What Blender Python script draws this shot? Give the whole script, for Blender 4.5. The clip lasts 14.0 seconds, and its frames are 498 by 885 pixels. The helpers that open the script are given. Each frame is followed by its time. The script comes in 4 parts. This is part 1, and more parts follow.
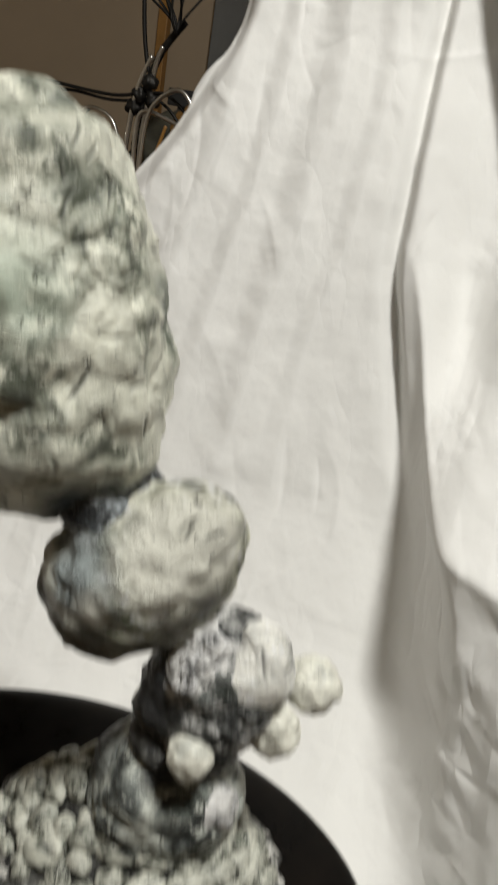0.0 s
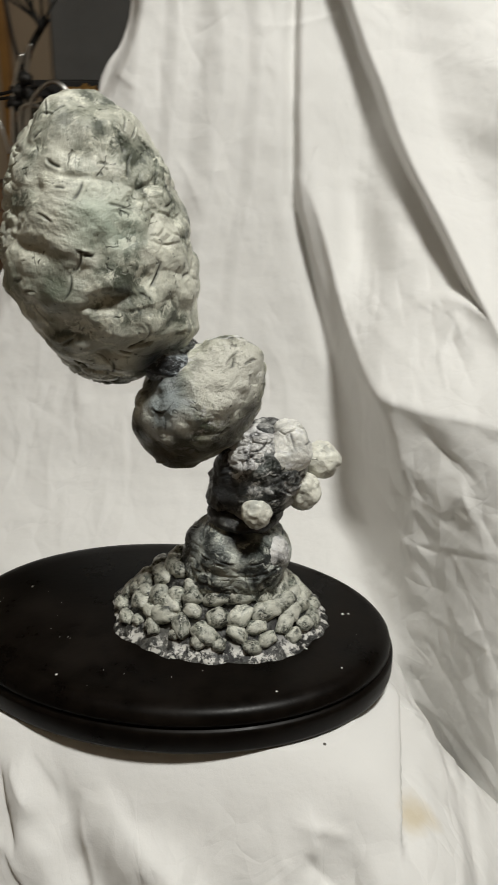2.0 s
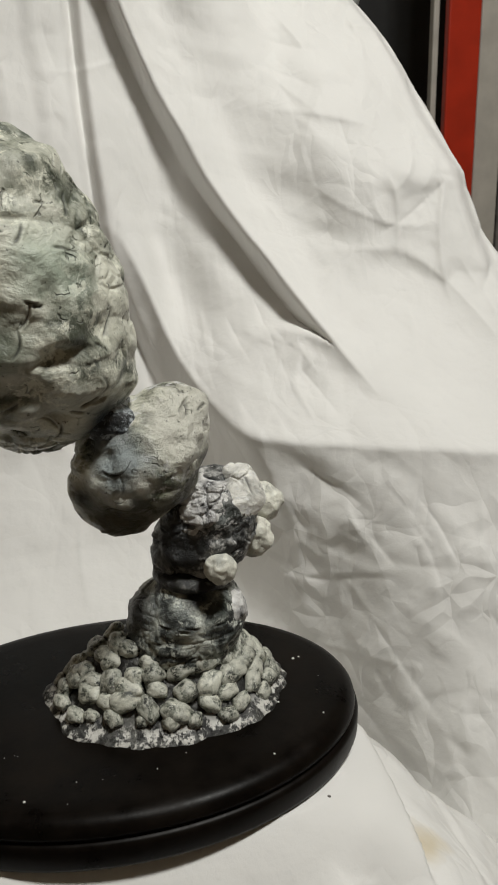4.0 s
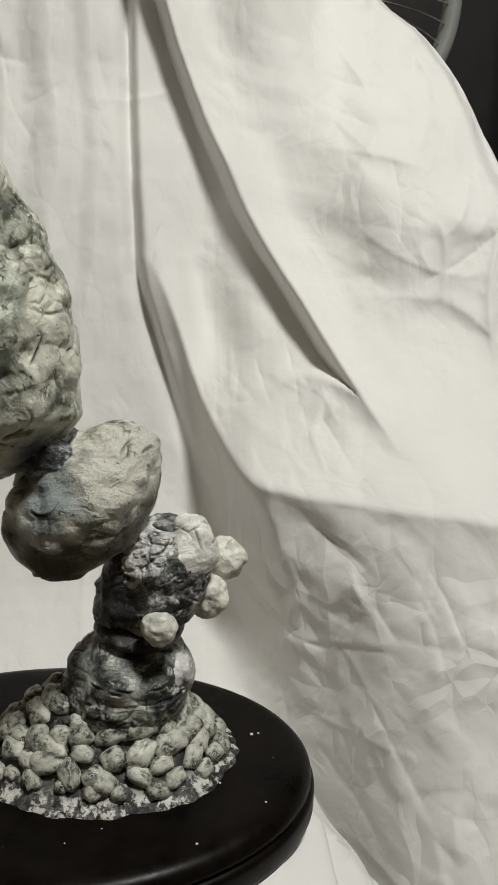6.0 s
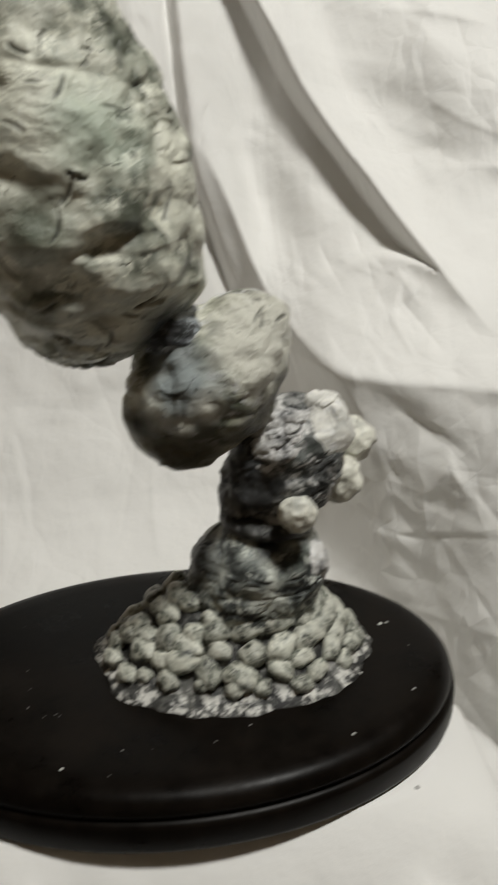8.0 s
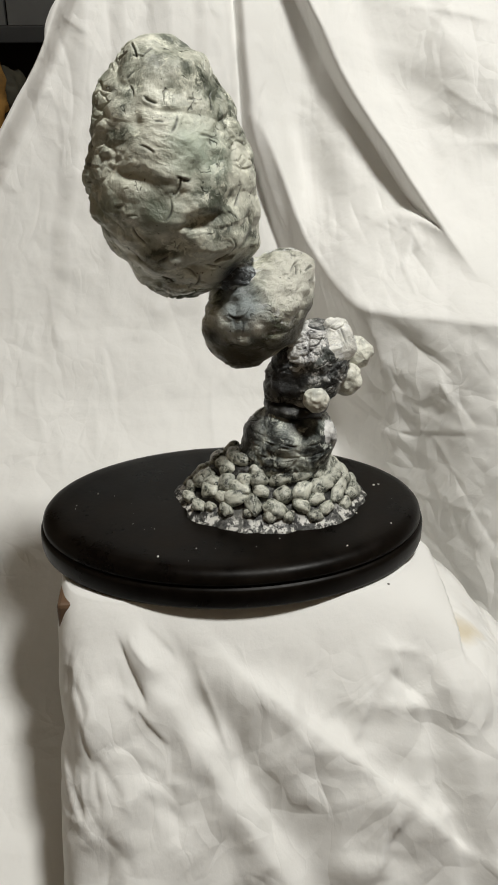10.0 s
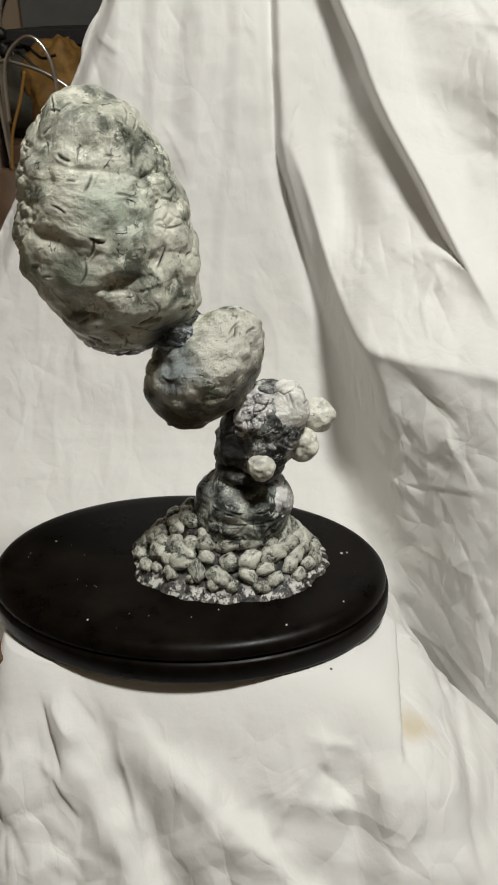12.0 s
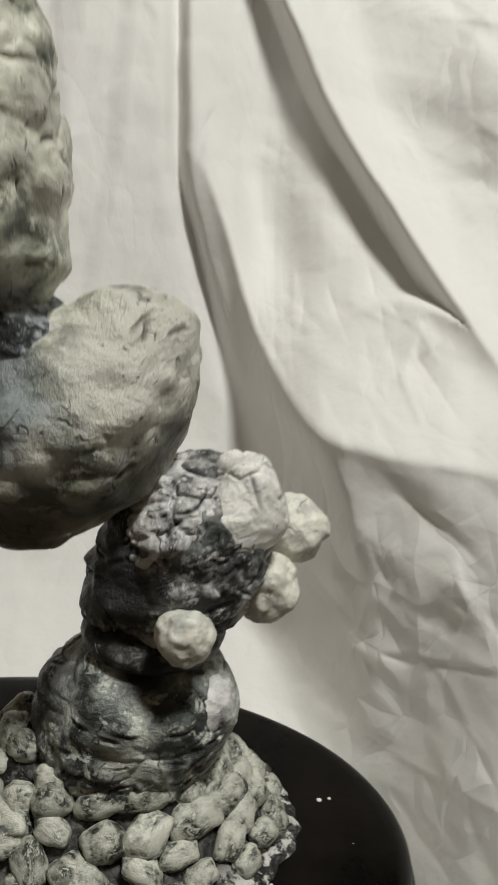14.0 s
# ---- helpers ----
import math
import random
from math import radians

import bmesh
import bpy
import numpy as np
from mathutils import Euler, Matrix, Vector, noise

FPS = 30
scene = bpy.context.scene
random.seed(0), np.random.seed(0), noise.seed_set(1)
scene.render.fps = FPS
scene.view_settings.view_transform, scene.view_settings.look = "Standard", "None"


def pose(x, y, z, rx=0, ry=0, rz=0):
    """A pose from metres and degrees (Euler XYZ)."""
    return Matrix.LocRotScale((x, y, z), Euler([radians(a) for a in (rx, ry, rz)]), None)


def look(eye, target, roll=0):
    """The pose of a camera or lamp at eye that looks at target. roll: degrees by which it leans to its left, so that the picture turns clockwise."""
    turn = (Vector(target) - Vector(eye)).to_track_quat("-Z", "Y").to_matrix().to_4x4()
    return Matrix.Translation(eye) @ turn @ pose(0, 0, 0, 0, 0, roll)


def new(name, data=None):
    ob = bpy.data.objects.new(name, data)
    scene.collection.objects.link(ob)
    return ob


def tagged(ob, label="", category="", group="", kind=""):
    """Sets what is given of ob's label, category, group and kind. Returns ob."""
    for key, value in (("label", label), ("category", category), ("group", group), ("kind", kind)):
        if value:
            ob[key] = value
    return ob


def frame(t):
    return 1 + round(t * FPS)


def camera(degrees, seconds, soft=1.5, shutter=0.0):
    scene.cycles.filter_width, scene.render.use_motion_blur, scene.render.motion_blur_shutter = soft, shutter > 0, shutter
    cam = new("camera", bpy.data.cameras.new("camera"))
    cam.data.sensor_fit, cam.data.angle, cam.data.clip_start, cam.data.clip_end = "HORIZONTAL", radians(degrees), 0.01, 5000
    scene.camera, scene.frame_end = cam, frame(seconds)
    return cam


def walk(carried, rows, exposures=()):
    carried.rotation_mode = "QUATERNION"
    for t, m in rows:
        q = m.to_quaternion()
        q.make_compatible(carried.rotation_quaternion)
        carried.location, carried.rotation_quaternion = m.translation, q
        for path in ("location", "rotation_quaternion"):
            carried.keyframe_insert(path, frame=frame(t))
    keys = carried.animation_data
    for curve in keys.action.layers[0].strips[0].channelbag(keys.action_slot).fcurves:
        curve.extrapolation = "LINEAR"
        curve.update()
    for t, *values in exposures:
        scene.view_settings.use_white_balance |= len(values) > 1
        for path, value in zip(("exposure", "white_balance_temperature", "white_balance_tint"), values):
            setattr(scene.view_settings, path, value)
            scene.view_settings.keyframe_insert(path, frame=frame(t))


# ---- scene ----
cam = camera(32.1, 14.0, soft=1.5, shutter=0.5)
PATH = [
    (0, (0.1310, -0.2567, 1.1310), (0.0087, 0.1918, 0.9470), 9.51),
    (0.5, (0.1560, -0.3118, 1.0724), (0.0343, 0.1340, 0.8815), 6.39),
    (1, (0.1494, -0.3702, 1.1067), (0.0269, 0.0697, 0.9031), 2.85),
    (1.5, (0.1603, -0.4179, 1.1303), (0.0437, 0.0232, 0.9257), 1.05),
    (2, (0.1164, -0.4567, 1.1335), (0.0536, -0.0006, 0.9385), 0.67),
    (2.5, (0.0634, -0.4890, 1.1304), (0.0897, -0.0262, 0.9431), -1.62),
    (3, (0.0069, -0.4951, 1.1405), (0.0867, -0.0440, 0.9402), -3.19),
    (3.2, (-0.0492, -0.4714, 1.1213), (0.0817, -0.0213, 0.9471), 0.59),
    (5.3, (0.0370, -0.4083, 1.1169), (0.0655, 0.0635, 0.9542), 0.20),
    (5.5, (0.0253, -0.4079, 1.1279), (0.0675, 0.0617, 0.9611), 3.29),
    (6, (0.0600, -0.3937, 1.1099), (0.1092, 0.0826, 0.9659), 2.23),
    (6.5, (0.0614, -0.4025, 1.1077), (0.0973, 0.0738, 0.9598), 0.48),
    (7, (0.0551, -0.3829, 1.0999), (0.0928, 0.0913, 0.9459), -1.58),
    (7.5, (0.0445, -0.3574, 1.0930), (0.0816, 0.1047, 0.9059), -2.41),
    (8, (-0.0040, -0.3606, 1.0748), (0.0479, 0.1008, 0.8892), -0.94),
    (8.2, (-0.0206, -0.3689, 1.0625), (0.0216, 0.0985, 0.8900), -0.49),
    (10.3, (-0.0191, -0.5652, 1.1389), (0.0034, -0.1183, 0.9156), -0.05),
    (10.5, (-0.0154, -0.5632, 1.1370), (0.0043, -0.1159, 0.9144), 0.12),
    (11, (0.0195, -0.5497, 1.1550), (0.0282, -0.1054, 0.9258), -0.39),
    (11.5, (0.0522, -0.5330, 1.1662), (0.0440, -0.0892, 0.9360), 0.49),
    (12, (0.1100, -0.4977, 1.1666), (0.0574, -0.0556, 0.9392), -1.48),
    (12.5, (0.1405, -0.4727, 1.1509), (0.0604, -0.0342, 0.9244), -3.15),
    (13, (0.1156, -0.4149, 1.1383), (0.0651, 0.0310, 0.9178), -4.62),
    (13.5, (0.0768, -0.3008, 1.0733), (0.0909, 0.1786, 0.9319), 2.92),
    (14, (0.0606, -0.2337, 1.0295), (0.0881, 0.2421, 0.8784), 4.04),
]
walk(cam, [(t, look(eye, target, roll)) for t, eye, target, roll in PATH],
     exposures=[(0.0, 0.10), (1.0, 0.05), (1.8, 0.0), (2.5, -0.20), (3.2, -0.22), (5.3, -0.20), (7.0, -0.22), (8.2, -0.12), (10.3, 0.10), (11.2, 0.06), (12.0, -0.01), (13.0, -0.10), (13.5, -0.18), (14.0, -0.14)])

# ---- world and light ----
world = bpy.data.worlds.new("world")
world.use_nodes = True
world.node_tree.nodes["Background"].inputs[0].default_value = (1.0, 0.96, 0.90, 1)
world.node_tree.nodes["Background"].inputs[1].default_value = 0.02
scene.world = world
scene.view_settings.exposure = 0.0

key = new("room_lamp_light", bpy.data.lights.new("room_lamp_light", "AREA"))
key.data.shape, key.data.size, key.data.energy = "DISK", 0.24, 27.3
key.data.color = (0.985, 0.982, 0.935)
key.matrix_world = look((0.43, -0.42, 2.42), (0.05, 0.05, 0.95))

# ---- materials ----


def material(name):
    m = bpy.data.materials.new(name)
    m.use_nodes = True
    return m, m.node_tree.nodes, m.node_tree.links, m.node_tree.nodes["Principled BSDF"]


def texture(nodes, links, kind, scale, detail=4.0, source="Object", rough=0.55):
    coord = nodes.new("ShaderNodeTexCoord")
    tex = nodes.new(kind)
    tex.inputs["Scale"].default_value = scale
    if kind == "ShaderNodeTexNoise":
        tex.inputs["Detail"].default_value = detail
        tex.inputs["Roughness"].default_value = rough
    links.new(coord.outputs[source], tex.inputs["Vector"])
    return tex


def ramp(nodes, links, value, stops):
    r = nodes.new("ShaderNodeValToRGB")
    while len(r.color_ramp.elements) < len(stops):
        r.color_ramp.elements.new(0.5)
    for e, (at, c) in zip(r.color_ramp.elements, stops):
        e.position, e.color = at, (*c, 1) if len(c) == 3 else c
    links.new(value, r.inputs[0])
    return r


def mix(nodes, links, fac, a, b, how="MIX"):
    n = nodes.new("ShaderNodeMix")
    n.data_type, n.blend_type = "RGBA", how
    for sock, v in ((n.inputs[0], fac), (n.inputs[6], a), (n.inputs[7], b)):
        if isinstance(v, (int, float)):
            sock.default_value = v
        elif isinstance(v, tuple):
            sock.default_value = (*v, 1)
        else:
            links.new(v, sock)
    return n.outputs[2]


def bumped(nodes, links, bsdf, height, strength, distance, prior=None):
    b = nodes.new("ShaderNodeBump")
    b.inputs["Strength"].default_value, b.inputs["Distance"].default_value = strength, distance
    links.new(height, b.inputs["Height"])
    if prior is not None:
        links.new(prior, b.inputs["Normal"])
    links.new(b.outputs[0], bsdf.inputs["Normal"])
    return b.outputs[0]


def simple(name, colour, rough=0.6, metal=0.0, spread=0.25, scale=12.0, bump=0.0):
    m, n, l, b = material(name)
    t = texture(n, l, "ShaderNodeTexNoise", scale, 6)
    lo, hi = tuple(c * (1 - spread) for c in colour), tuple(min(1, c * (1 + spread)) for c in colour)
    r = ramp(n, l, t.outputs["Fac"], [(0.3, lo), (0.7, hi)])
    l.new(r.outputs[0], b.inputs["Base Color"])
    b.inputs["Roughness"].default_value, b.inputs["Metallic"].default_value = rough, metal
    if bump:
        bumped(n, l, b, t.outputs["Fac"], bump, 0.002)
    return m


def spot(n, l, place, radius, blur, wobble=0.0):
    """1 near a place in the room, fading to 0; the outline is wobbled by noise."""
    pos = n.new("ShaderNodeNewGeometry").outputs["Position"]
    if wobble:
        t = n.new("ShaderNodeTexNoise")
        t.inputs["Scale"].default_value = 60.0
        l.new(pos, t.inputs["Vector"])
        mv = n.new("ShaderNodeVectorMath")
        mv.operation = "MULTIPLY_ADD"
        l.new(t.outputs["Color"], mv.inputs[0])
        mv.inputs[1].default_value = (wobble, wobble, wobble)
        l.new(pos, mv.inputs[2])
        pos = mv.outputs[0]
        place = tuple(c + wobble * 0.5 for c in place)
    d = n.new("ShaderNodeVectorMath")
    d.operation = "DISTANCE"
    l.new(pos, d.inputs[0])
    d.inputs[1].default_value = place
    m = n.new("ShaderNodeMapRange")
    m.inputs["From Min"].default_value, m.inputs["From Max"].default_value = radius, radius + blur
    m.inputs["To Min"].default_value, m.inputs["To Max"].default_value = 1.0, 0.0
    l.new(d.outputs["Value"], m.inputs["Value"])
    return m.outputs[0]


def cloth_material(name, tint, stains_and_shade=(), lint=()):
    m, n, l, b = material(name)
    stain = texture(n, l, "ShaderNodeTexNoise", 5.0, 4)
    r = ramp(n, l, stain.outputs["Fac"], [(0.3, tuple(c * 0.93 for c in tint)), (0.7, tint)])
    col = r.outputs[0]
    for place, radius, blur, colour in stains_and_shade:
        col = mix(n, l, spot(n, l, place, radius, blur, 0.02), col, colour)
    for place, radius in lint:
        col = mix(n, l, spot(n, l, place, radius, radius * 0.4, 0.003), col, (0.10, 0.09, 0.08))
    l.new(col, b.inputs["Base Color"])
    b.inputs["Roughness"].default_value = 0.85
    b.inputs["Sheen Weight"].default_value = 0.1
    # pressed-in creases: flat facets that meet in sharp ridges
    warp = texture(n, l, "ShaderNodeTexNoise", 7.0, 3)
    sv = n.new("ShaderNodeVectorMath")
    sv.operation = "MULTIPLY_ADD"
    l.new(warp.outputs["Color"], sv.inputs[0])
    sv.inputs[1].default_value = (0.09, 0.09, 0.09)
    co = n.new("ShaderNodeTexCoord")
    l.new(co.outputs["Object"], sv.inputs[2])
    worn = n.new("ShaderNodeAttribute")
    worn.attribute_name = "creased"
    first = None
    for scale, depth, turn, lo, hi in ((8.0, 0.006, 35.0, 0.40, 0.56), (19.0, 0.005, -25.0, 0.42, 0.56), (42.0, 0.0025, 60.0, 0.47, 0.60)):
        mp = n.new("ShaderNodeMapping")
        mp.inputs["Rotation"].default_value = (0.3, radians(turn), 0.4)
        mp.inputs["Scale"].default_value = (1.0, 0.8, 0.55)
        l.new(sv.outputs[0], mp.inputs["Vector"])
        v = n.new("ShaderNodeTexVoronoi")
        v.feature = "DISTANCE_TO_EDGE"
        v.inputs["Scale"].default_value = scale
        l.new(mp.outputs[0], v.inputs["Vector"])
        where = texture(n, l, "ShaderNodeTexNoise", scale * 0.4, 2)
        mask = ramp(n, l, where.outputs["Fac"], [(lo, (0, 0, 0)), (hi, (1, 1, 1))])
        high = mix(n, l, 1.0, mask.outputs[0], v.outputs["Distance"], "MULTIPLY")
        high = mix(n, l, 1.0, high, worn.outputs["Fac"], "MULTIPLY")
        first = bumped(n, l, b, high, 1.0, depth, first)
    fine = texture(n, l, "ShaderNodeTexNoise", 70.0, 6)
    first = bumped(n, l, b, fine.outputs["Fac"], 0.35, 0.002, first)
    weave = texture(n, l, "ShaderNodeTexNoise", 1500.0, 2)
    bumped(n, l, b, weave.outputs["Fac"], 0.15, 0.0004, first)
    return m


def stone_material(name, pale, mid, dark, patch=22.0, dark_at=0.36, green=0.35, relief=1.0, stains_and_shade=(), scratches=0.55, wash=0.5, uneven=0.0):
    """Pale painted plaster with a grey-green wash, dark specks and thin scratches."""
    m, n, l, b = material(name)
    info = n.new("ShaderNodeObjectInfo")
    coord = n.new("ShaderNodeTexCoord")
    shift = n.new("ShaderNodeVectorMath")
    shift.operation = "MULTIPLY_ADD"
    spread = n.new("ShaderNodeCombineXYZ")
    for k in range(3):
        l.new(info.outputs["Random"], spread.inputs[k])
    l.new(spread.outputs[0], shift.inputs[0])
    shift.inputs[1].default_value = (7.0, 3.0, 5.0)
    l.new(coord.outputs["Object"], shift.inputs[2])

    def noise_at(scale, detail, rough=0.6, warp=0.0):
        t = n.new("ShaderNodeTexNoise")
        t.inputs["Scale"].default_value, t.inputs["Detail"].default_value = scale, detail
        t.inputs["Roughness"].default_value, t.inputs["Distortion"].default_value = rough, warp
        l.new(shift.outputs[0], t.inputs["Vector"])
        return t.outputs["Fac"]

    big = noise_at(patch, 9, 0.66, 0.25)
    base = ramp(n, l, big, [(dark_at - 0.03, dark), (dark_at + 0.025, mid), (dark_at + 0.10, pale), (dark_at + 0.20, tuple(min(1, c * 1.3) for c in pale))])
    tone = noise_at(patch * 0.45, 3)
    tint = ramp(n, l, tone, [(0.5, (0, 0, 0)), (0.68, (green, green, green))])
    col = mix(n, l, tint.outputs[0], base.outputs[0], (0.20, 0.26, 0.19), "MIX")
    cool = ramp(n, l, noise_at(patch * 0.7, 4, 0.6, 0.3), [(0.56, (0, 0, 0)), (0.70, (wash, wash, wash))])
    col = mix(n, l, cool.outputs[0], col, (0.34, 0.37, 0.36))
    # dry-brushed pale streaks
    brush = ramp(n, l, noise_at(patch * 3.2, 6, 0.75, 0.4), [(0.53, (0, 0, 0)), (0.60, (0.85, 0.85, 0.85))])
    col = mix(n, l, brush.outputs[0], col, tuple(min(0.8, c * 1.4) for c in pale))
    # placed spots: real paint stains, and on some rocks shade put into the colour
    for place, radius, blur, colour in stains_and_shade:
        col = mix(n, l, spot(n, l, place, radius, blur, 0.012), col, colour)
    # thin dark nicks that wander over the surface
    off = n.new("ShaderNodeMath")
    off.operation = "SUBTRACT"
    l.new(noise_at(60.0, 3, 0.5, 0.4), off.inputs[0])
    off.inputs[1].default_value = 0.5
    size = n.new("ShaderNodeMath")
    size.operation = "ABSOLUTE"
    l.new(off.outputs[0], size.inputs[0])
    line = ramp(n, l, size.outputs[0], [(0.004, (1, 1, 1)), (0.015, (0, 0, 0))])
    only = ramp(n, l, noise_at(75.0, 2), [(0.58, (0, 0, 0)), (0.63, (scratches, scratches, scratches))])
    scratch = mix(n, l, 1.0, line.outputs[0], only.outputs[0], "MULTIPLY")
    col = mix(n, l, scratch, col, tuple(c * 0.4 for c in dark))
    speck = noise_at(patch * 9, 3, 0.7)
    dots = ramp(n, l, speck, [(0.30, (0.8, 0.8, 0.8)), (0.35, (0, 0, 0))])
    col = mix(n, l, dots.outputs[0], col, tuple(c * 0.35 for c in dark))
    if uneven:
        tone = ramp(n, l, info.outputs["Random"], [(0.0, (1 - uneven,) * 3), (1.0, (1.0, 1.0, 1.0))])
        col = mix(n, l, 1.0, col, tone.outputs[0], "MULTIPLY")
    nick = n.new("ShaderNodeAttribute")
    nick.attribute_name = "wash"
    col = mix(n, l, nick.outputs["Fac"], col, tuple(c * 0.3 for c in dark))
    l.new(col, b.inputs["Base Color"])
    b.inputs["Roughness"].default_value = 0.34
    b.inputs["Specular IOR Level"].default_value = 0.5
    nb = bumped(n, l, b, big, 0.8, 0.0055 * relief)
    nb = bumped(n, l, b, noise_at(patch * 3.2, 6, 0.75, 0.4), 0.5, 0.0014 * relief, nb)
    inv = n.new("ShaderNodeInvert")
    l.new(scratch, inv.inputs["Color"])
    nb = bumped(n, l, b, inv.outputs[0], 0.8, 0.0022 * relief, nb)
    bumped(n, l, b, noise_at(patch * 12, 4, 0.6), 0.4, 0.0005 * relief, nb)
    return m


SHEET = cloth_material("white_sheet", (0.80, 0.79, 0.765), [((0.163, -0.064, 0.738), 0.004, 0.015, (0.64, 0.57, 0.44))],
                       [((0.091, -0.193, 0.672), 0.0010), ((-0.010, -0.194, 0.680), 0.0010), ((0.108, -0.052, 0.771), 0.0009), ((0.146, 0.218, 0.882), 0.0014)])
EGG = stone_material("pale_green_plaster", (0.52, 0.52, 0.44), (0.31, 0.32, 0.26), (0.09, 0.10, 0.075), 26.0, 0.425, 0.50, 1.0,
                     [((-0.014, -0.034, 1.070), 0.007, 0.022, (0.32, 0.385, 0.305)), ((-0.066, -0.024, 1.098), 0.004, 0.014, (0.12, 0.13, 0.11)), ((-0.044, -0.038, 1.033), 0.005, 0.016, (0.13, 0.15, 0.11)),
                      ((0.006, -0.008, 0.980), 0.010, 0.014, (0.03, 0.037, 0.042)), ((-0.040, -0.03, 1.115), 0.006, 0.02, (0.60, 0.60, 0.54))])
# dark spots underneath and lower left: dark wash, deepened with painted shade
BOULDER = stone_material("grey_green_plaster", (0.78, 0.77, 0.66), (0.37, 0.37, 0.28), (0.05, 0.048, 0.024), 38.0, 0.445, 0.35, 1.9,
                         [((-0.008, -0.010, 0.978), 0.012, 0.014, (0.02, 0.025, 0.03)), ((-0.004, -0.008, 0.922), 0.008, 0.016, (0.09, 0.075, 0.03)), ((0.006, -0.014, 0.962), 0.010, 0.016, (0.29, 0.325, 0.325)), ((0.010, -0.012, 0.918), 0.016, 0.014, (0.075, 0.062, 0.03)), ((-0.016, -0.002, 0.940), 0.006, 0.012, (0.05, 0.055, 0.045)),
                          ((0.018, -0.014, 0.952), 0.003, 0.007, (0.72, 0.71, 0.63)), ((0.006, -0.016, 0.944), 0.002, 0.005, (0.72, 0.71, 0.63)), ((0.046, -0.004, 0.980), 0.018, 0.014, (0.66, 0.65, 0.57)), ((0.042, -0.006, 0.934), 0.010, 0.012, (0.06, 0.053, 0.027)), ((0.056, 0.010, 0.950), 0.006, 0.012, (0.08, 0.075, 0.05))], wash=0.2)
# the spot blackens the left side: dark paint together with painted-in shade
NECK = stone_material("dark_grey_plaster", (0.48, 0.475, 0.46), (0.12, 0.124, 0.12), (0.015, 0.016, 0.016), 44.0, 0.50, 0.1, 1.2,
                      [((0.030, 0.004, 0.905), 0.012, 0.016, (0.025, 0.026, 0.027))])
# first spot: dark paint plus painted shade on the left; second blackens the groove
LOW = stone_material("blue_grey_plaster", (0.50, 0.52, 0.47), (0.21, 0.23, 0.215), (0.03, 0.034, 0.033), 40.0, 0.465, 0.25, 1.2,
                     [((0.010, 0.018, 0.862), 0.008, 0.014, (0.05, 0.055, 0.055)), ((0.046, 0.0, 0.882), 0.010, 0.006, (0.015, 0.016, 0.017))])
KNOB = stone_material("cream_plaster", (0.58, 0.57, 0.50), (0.46, 0.45, 0.39), (0.12, 0.12, 0.10), 60.0, 0.36, 0.1, 0.4, (), 0.4)
CROWN = stone_material("worn_grey_plaster", (0.70, 0.69, 0.64), (0.50, 0.49, 0.46), (0.05, 0.05, 0.05), 50.0, 0.34, 0.1, 0.9)
PEBBLE = stone_material("pale_pebble_plaster", (0.52, 0.52, 0.45), (0.25, 0.26, 0.215), (0.025, 0.027, 0.022), 1.1, 0.43, 0.25, 0.3, (), 0.0, wash=0.2, uneven=0.3)
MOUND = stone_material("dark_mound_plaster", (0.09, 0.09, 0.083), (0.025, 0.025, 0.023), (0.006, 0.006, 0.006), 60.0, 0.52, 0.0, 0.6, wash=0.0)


def smear(m):
    """White plaster wiped in broken streaks along the foot."""
    n, l = m.node_tree.nodes, m.node_tree.links
    b = n["Principled BSDF"]
    under = b.inputs["Base Color"].links[0].from_socket
    pos = n.new("ShaderNodeSeparateXYZ")
    l.new(n.new("ShaderNodeNewGeometry").outputs["Position"], pos.inputs[0])
    low = n.new("ShaderNodeMapRange")
    low.inputs["From Min"].default_value, low.inputs["From Max"].default_value = 0.8045, 0.8105
    low.inputs["To Min"].default_value, low.inputs["To Max"].default_value = 1.0, 0.0
    l.new(pos.outputs["Z"], low.inputs["Value"])
    t = texture(n, l, "ShaderNodeTexNoise", 150.0, 4, rough=0.7)
    broken = ramp(n, l, t.outputs["Fac"], [(0.49, (0, 0, 0)), (0.56, (1, 1, 1))])
    where = mix(n, l, 1.0, broken.outputs[0], low.outputs[0], "MULTIPLY")
    l.new(mix(n, l, where, under, (0.62, 0.61, 0.57)), b.inputs["Base Color"])


smear(MOUND)
CREST = stone_material("rough_grey_plaster", (0.68, 0.67, 0.65), (0.36, 0.355, 0.35), (0.03, 0.03, 0.03), 60.0, 0.42, 0.0, 1.2)
JOINT = stone_material("joint_plaster_paint", (0.34, 0.37, 0.39), (0.06, 0.07, 0.077), (0.008, 0.009, 0.010), 55.0, 0.50, 0.05, 1.2, wash=0.15)
FLECK = simple("white_paint", (0.7, 0.7, 0.66), 0.6)


def black_wood():
    m, n, l, b = material("black_satin_paint")
    dust = texture(n, l, "ShaderNodeTexNoise", 30.0, 7, rough=0.7)
    r = ramp(n, l, dust.outputs["Fac"], [(0.4, (0.0022, 0.0016, 0.0012)), (0.75, (0.0090, 0.0066, 0.0048))])
    l.new(r.outputs[0], b.inputs["Base Color"])
    gloss = ramp(n, l, dust.outputs["Fac"], [(0.35, (0.24, 0.24, 0.24)), (0.7, (0.46, 0.46, 0.46))])
    l.new(gloss.outputs[0], b.inputs["Roughness"])
    b.inputs["Specular IOR Level"].default_value = 0.09
    grain = texture(n, l, "ShaderNodeTexNoise", 250.0, 3)
    bumped(n, l, b, grain.outputs["Fac"], 0.08, 0.001)
    return m


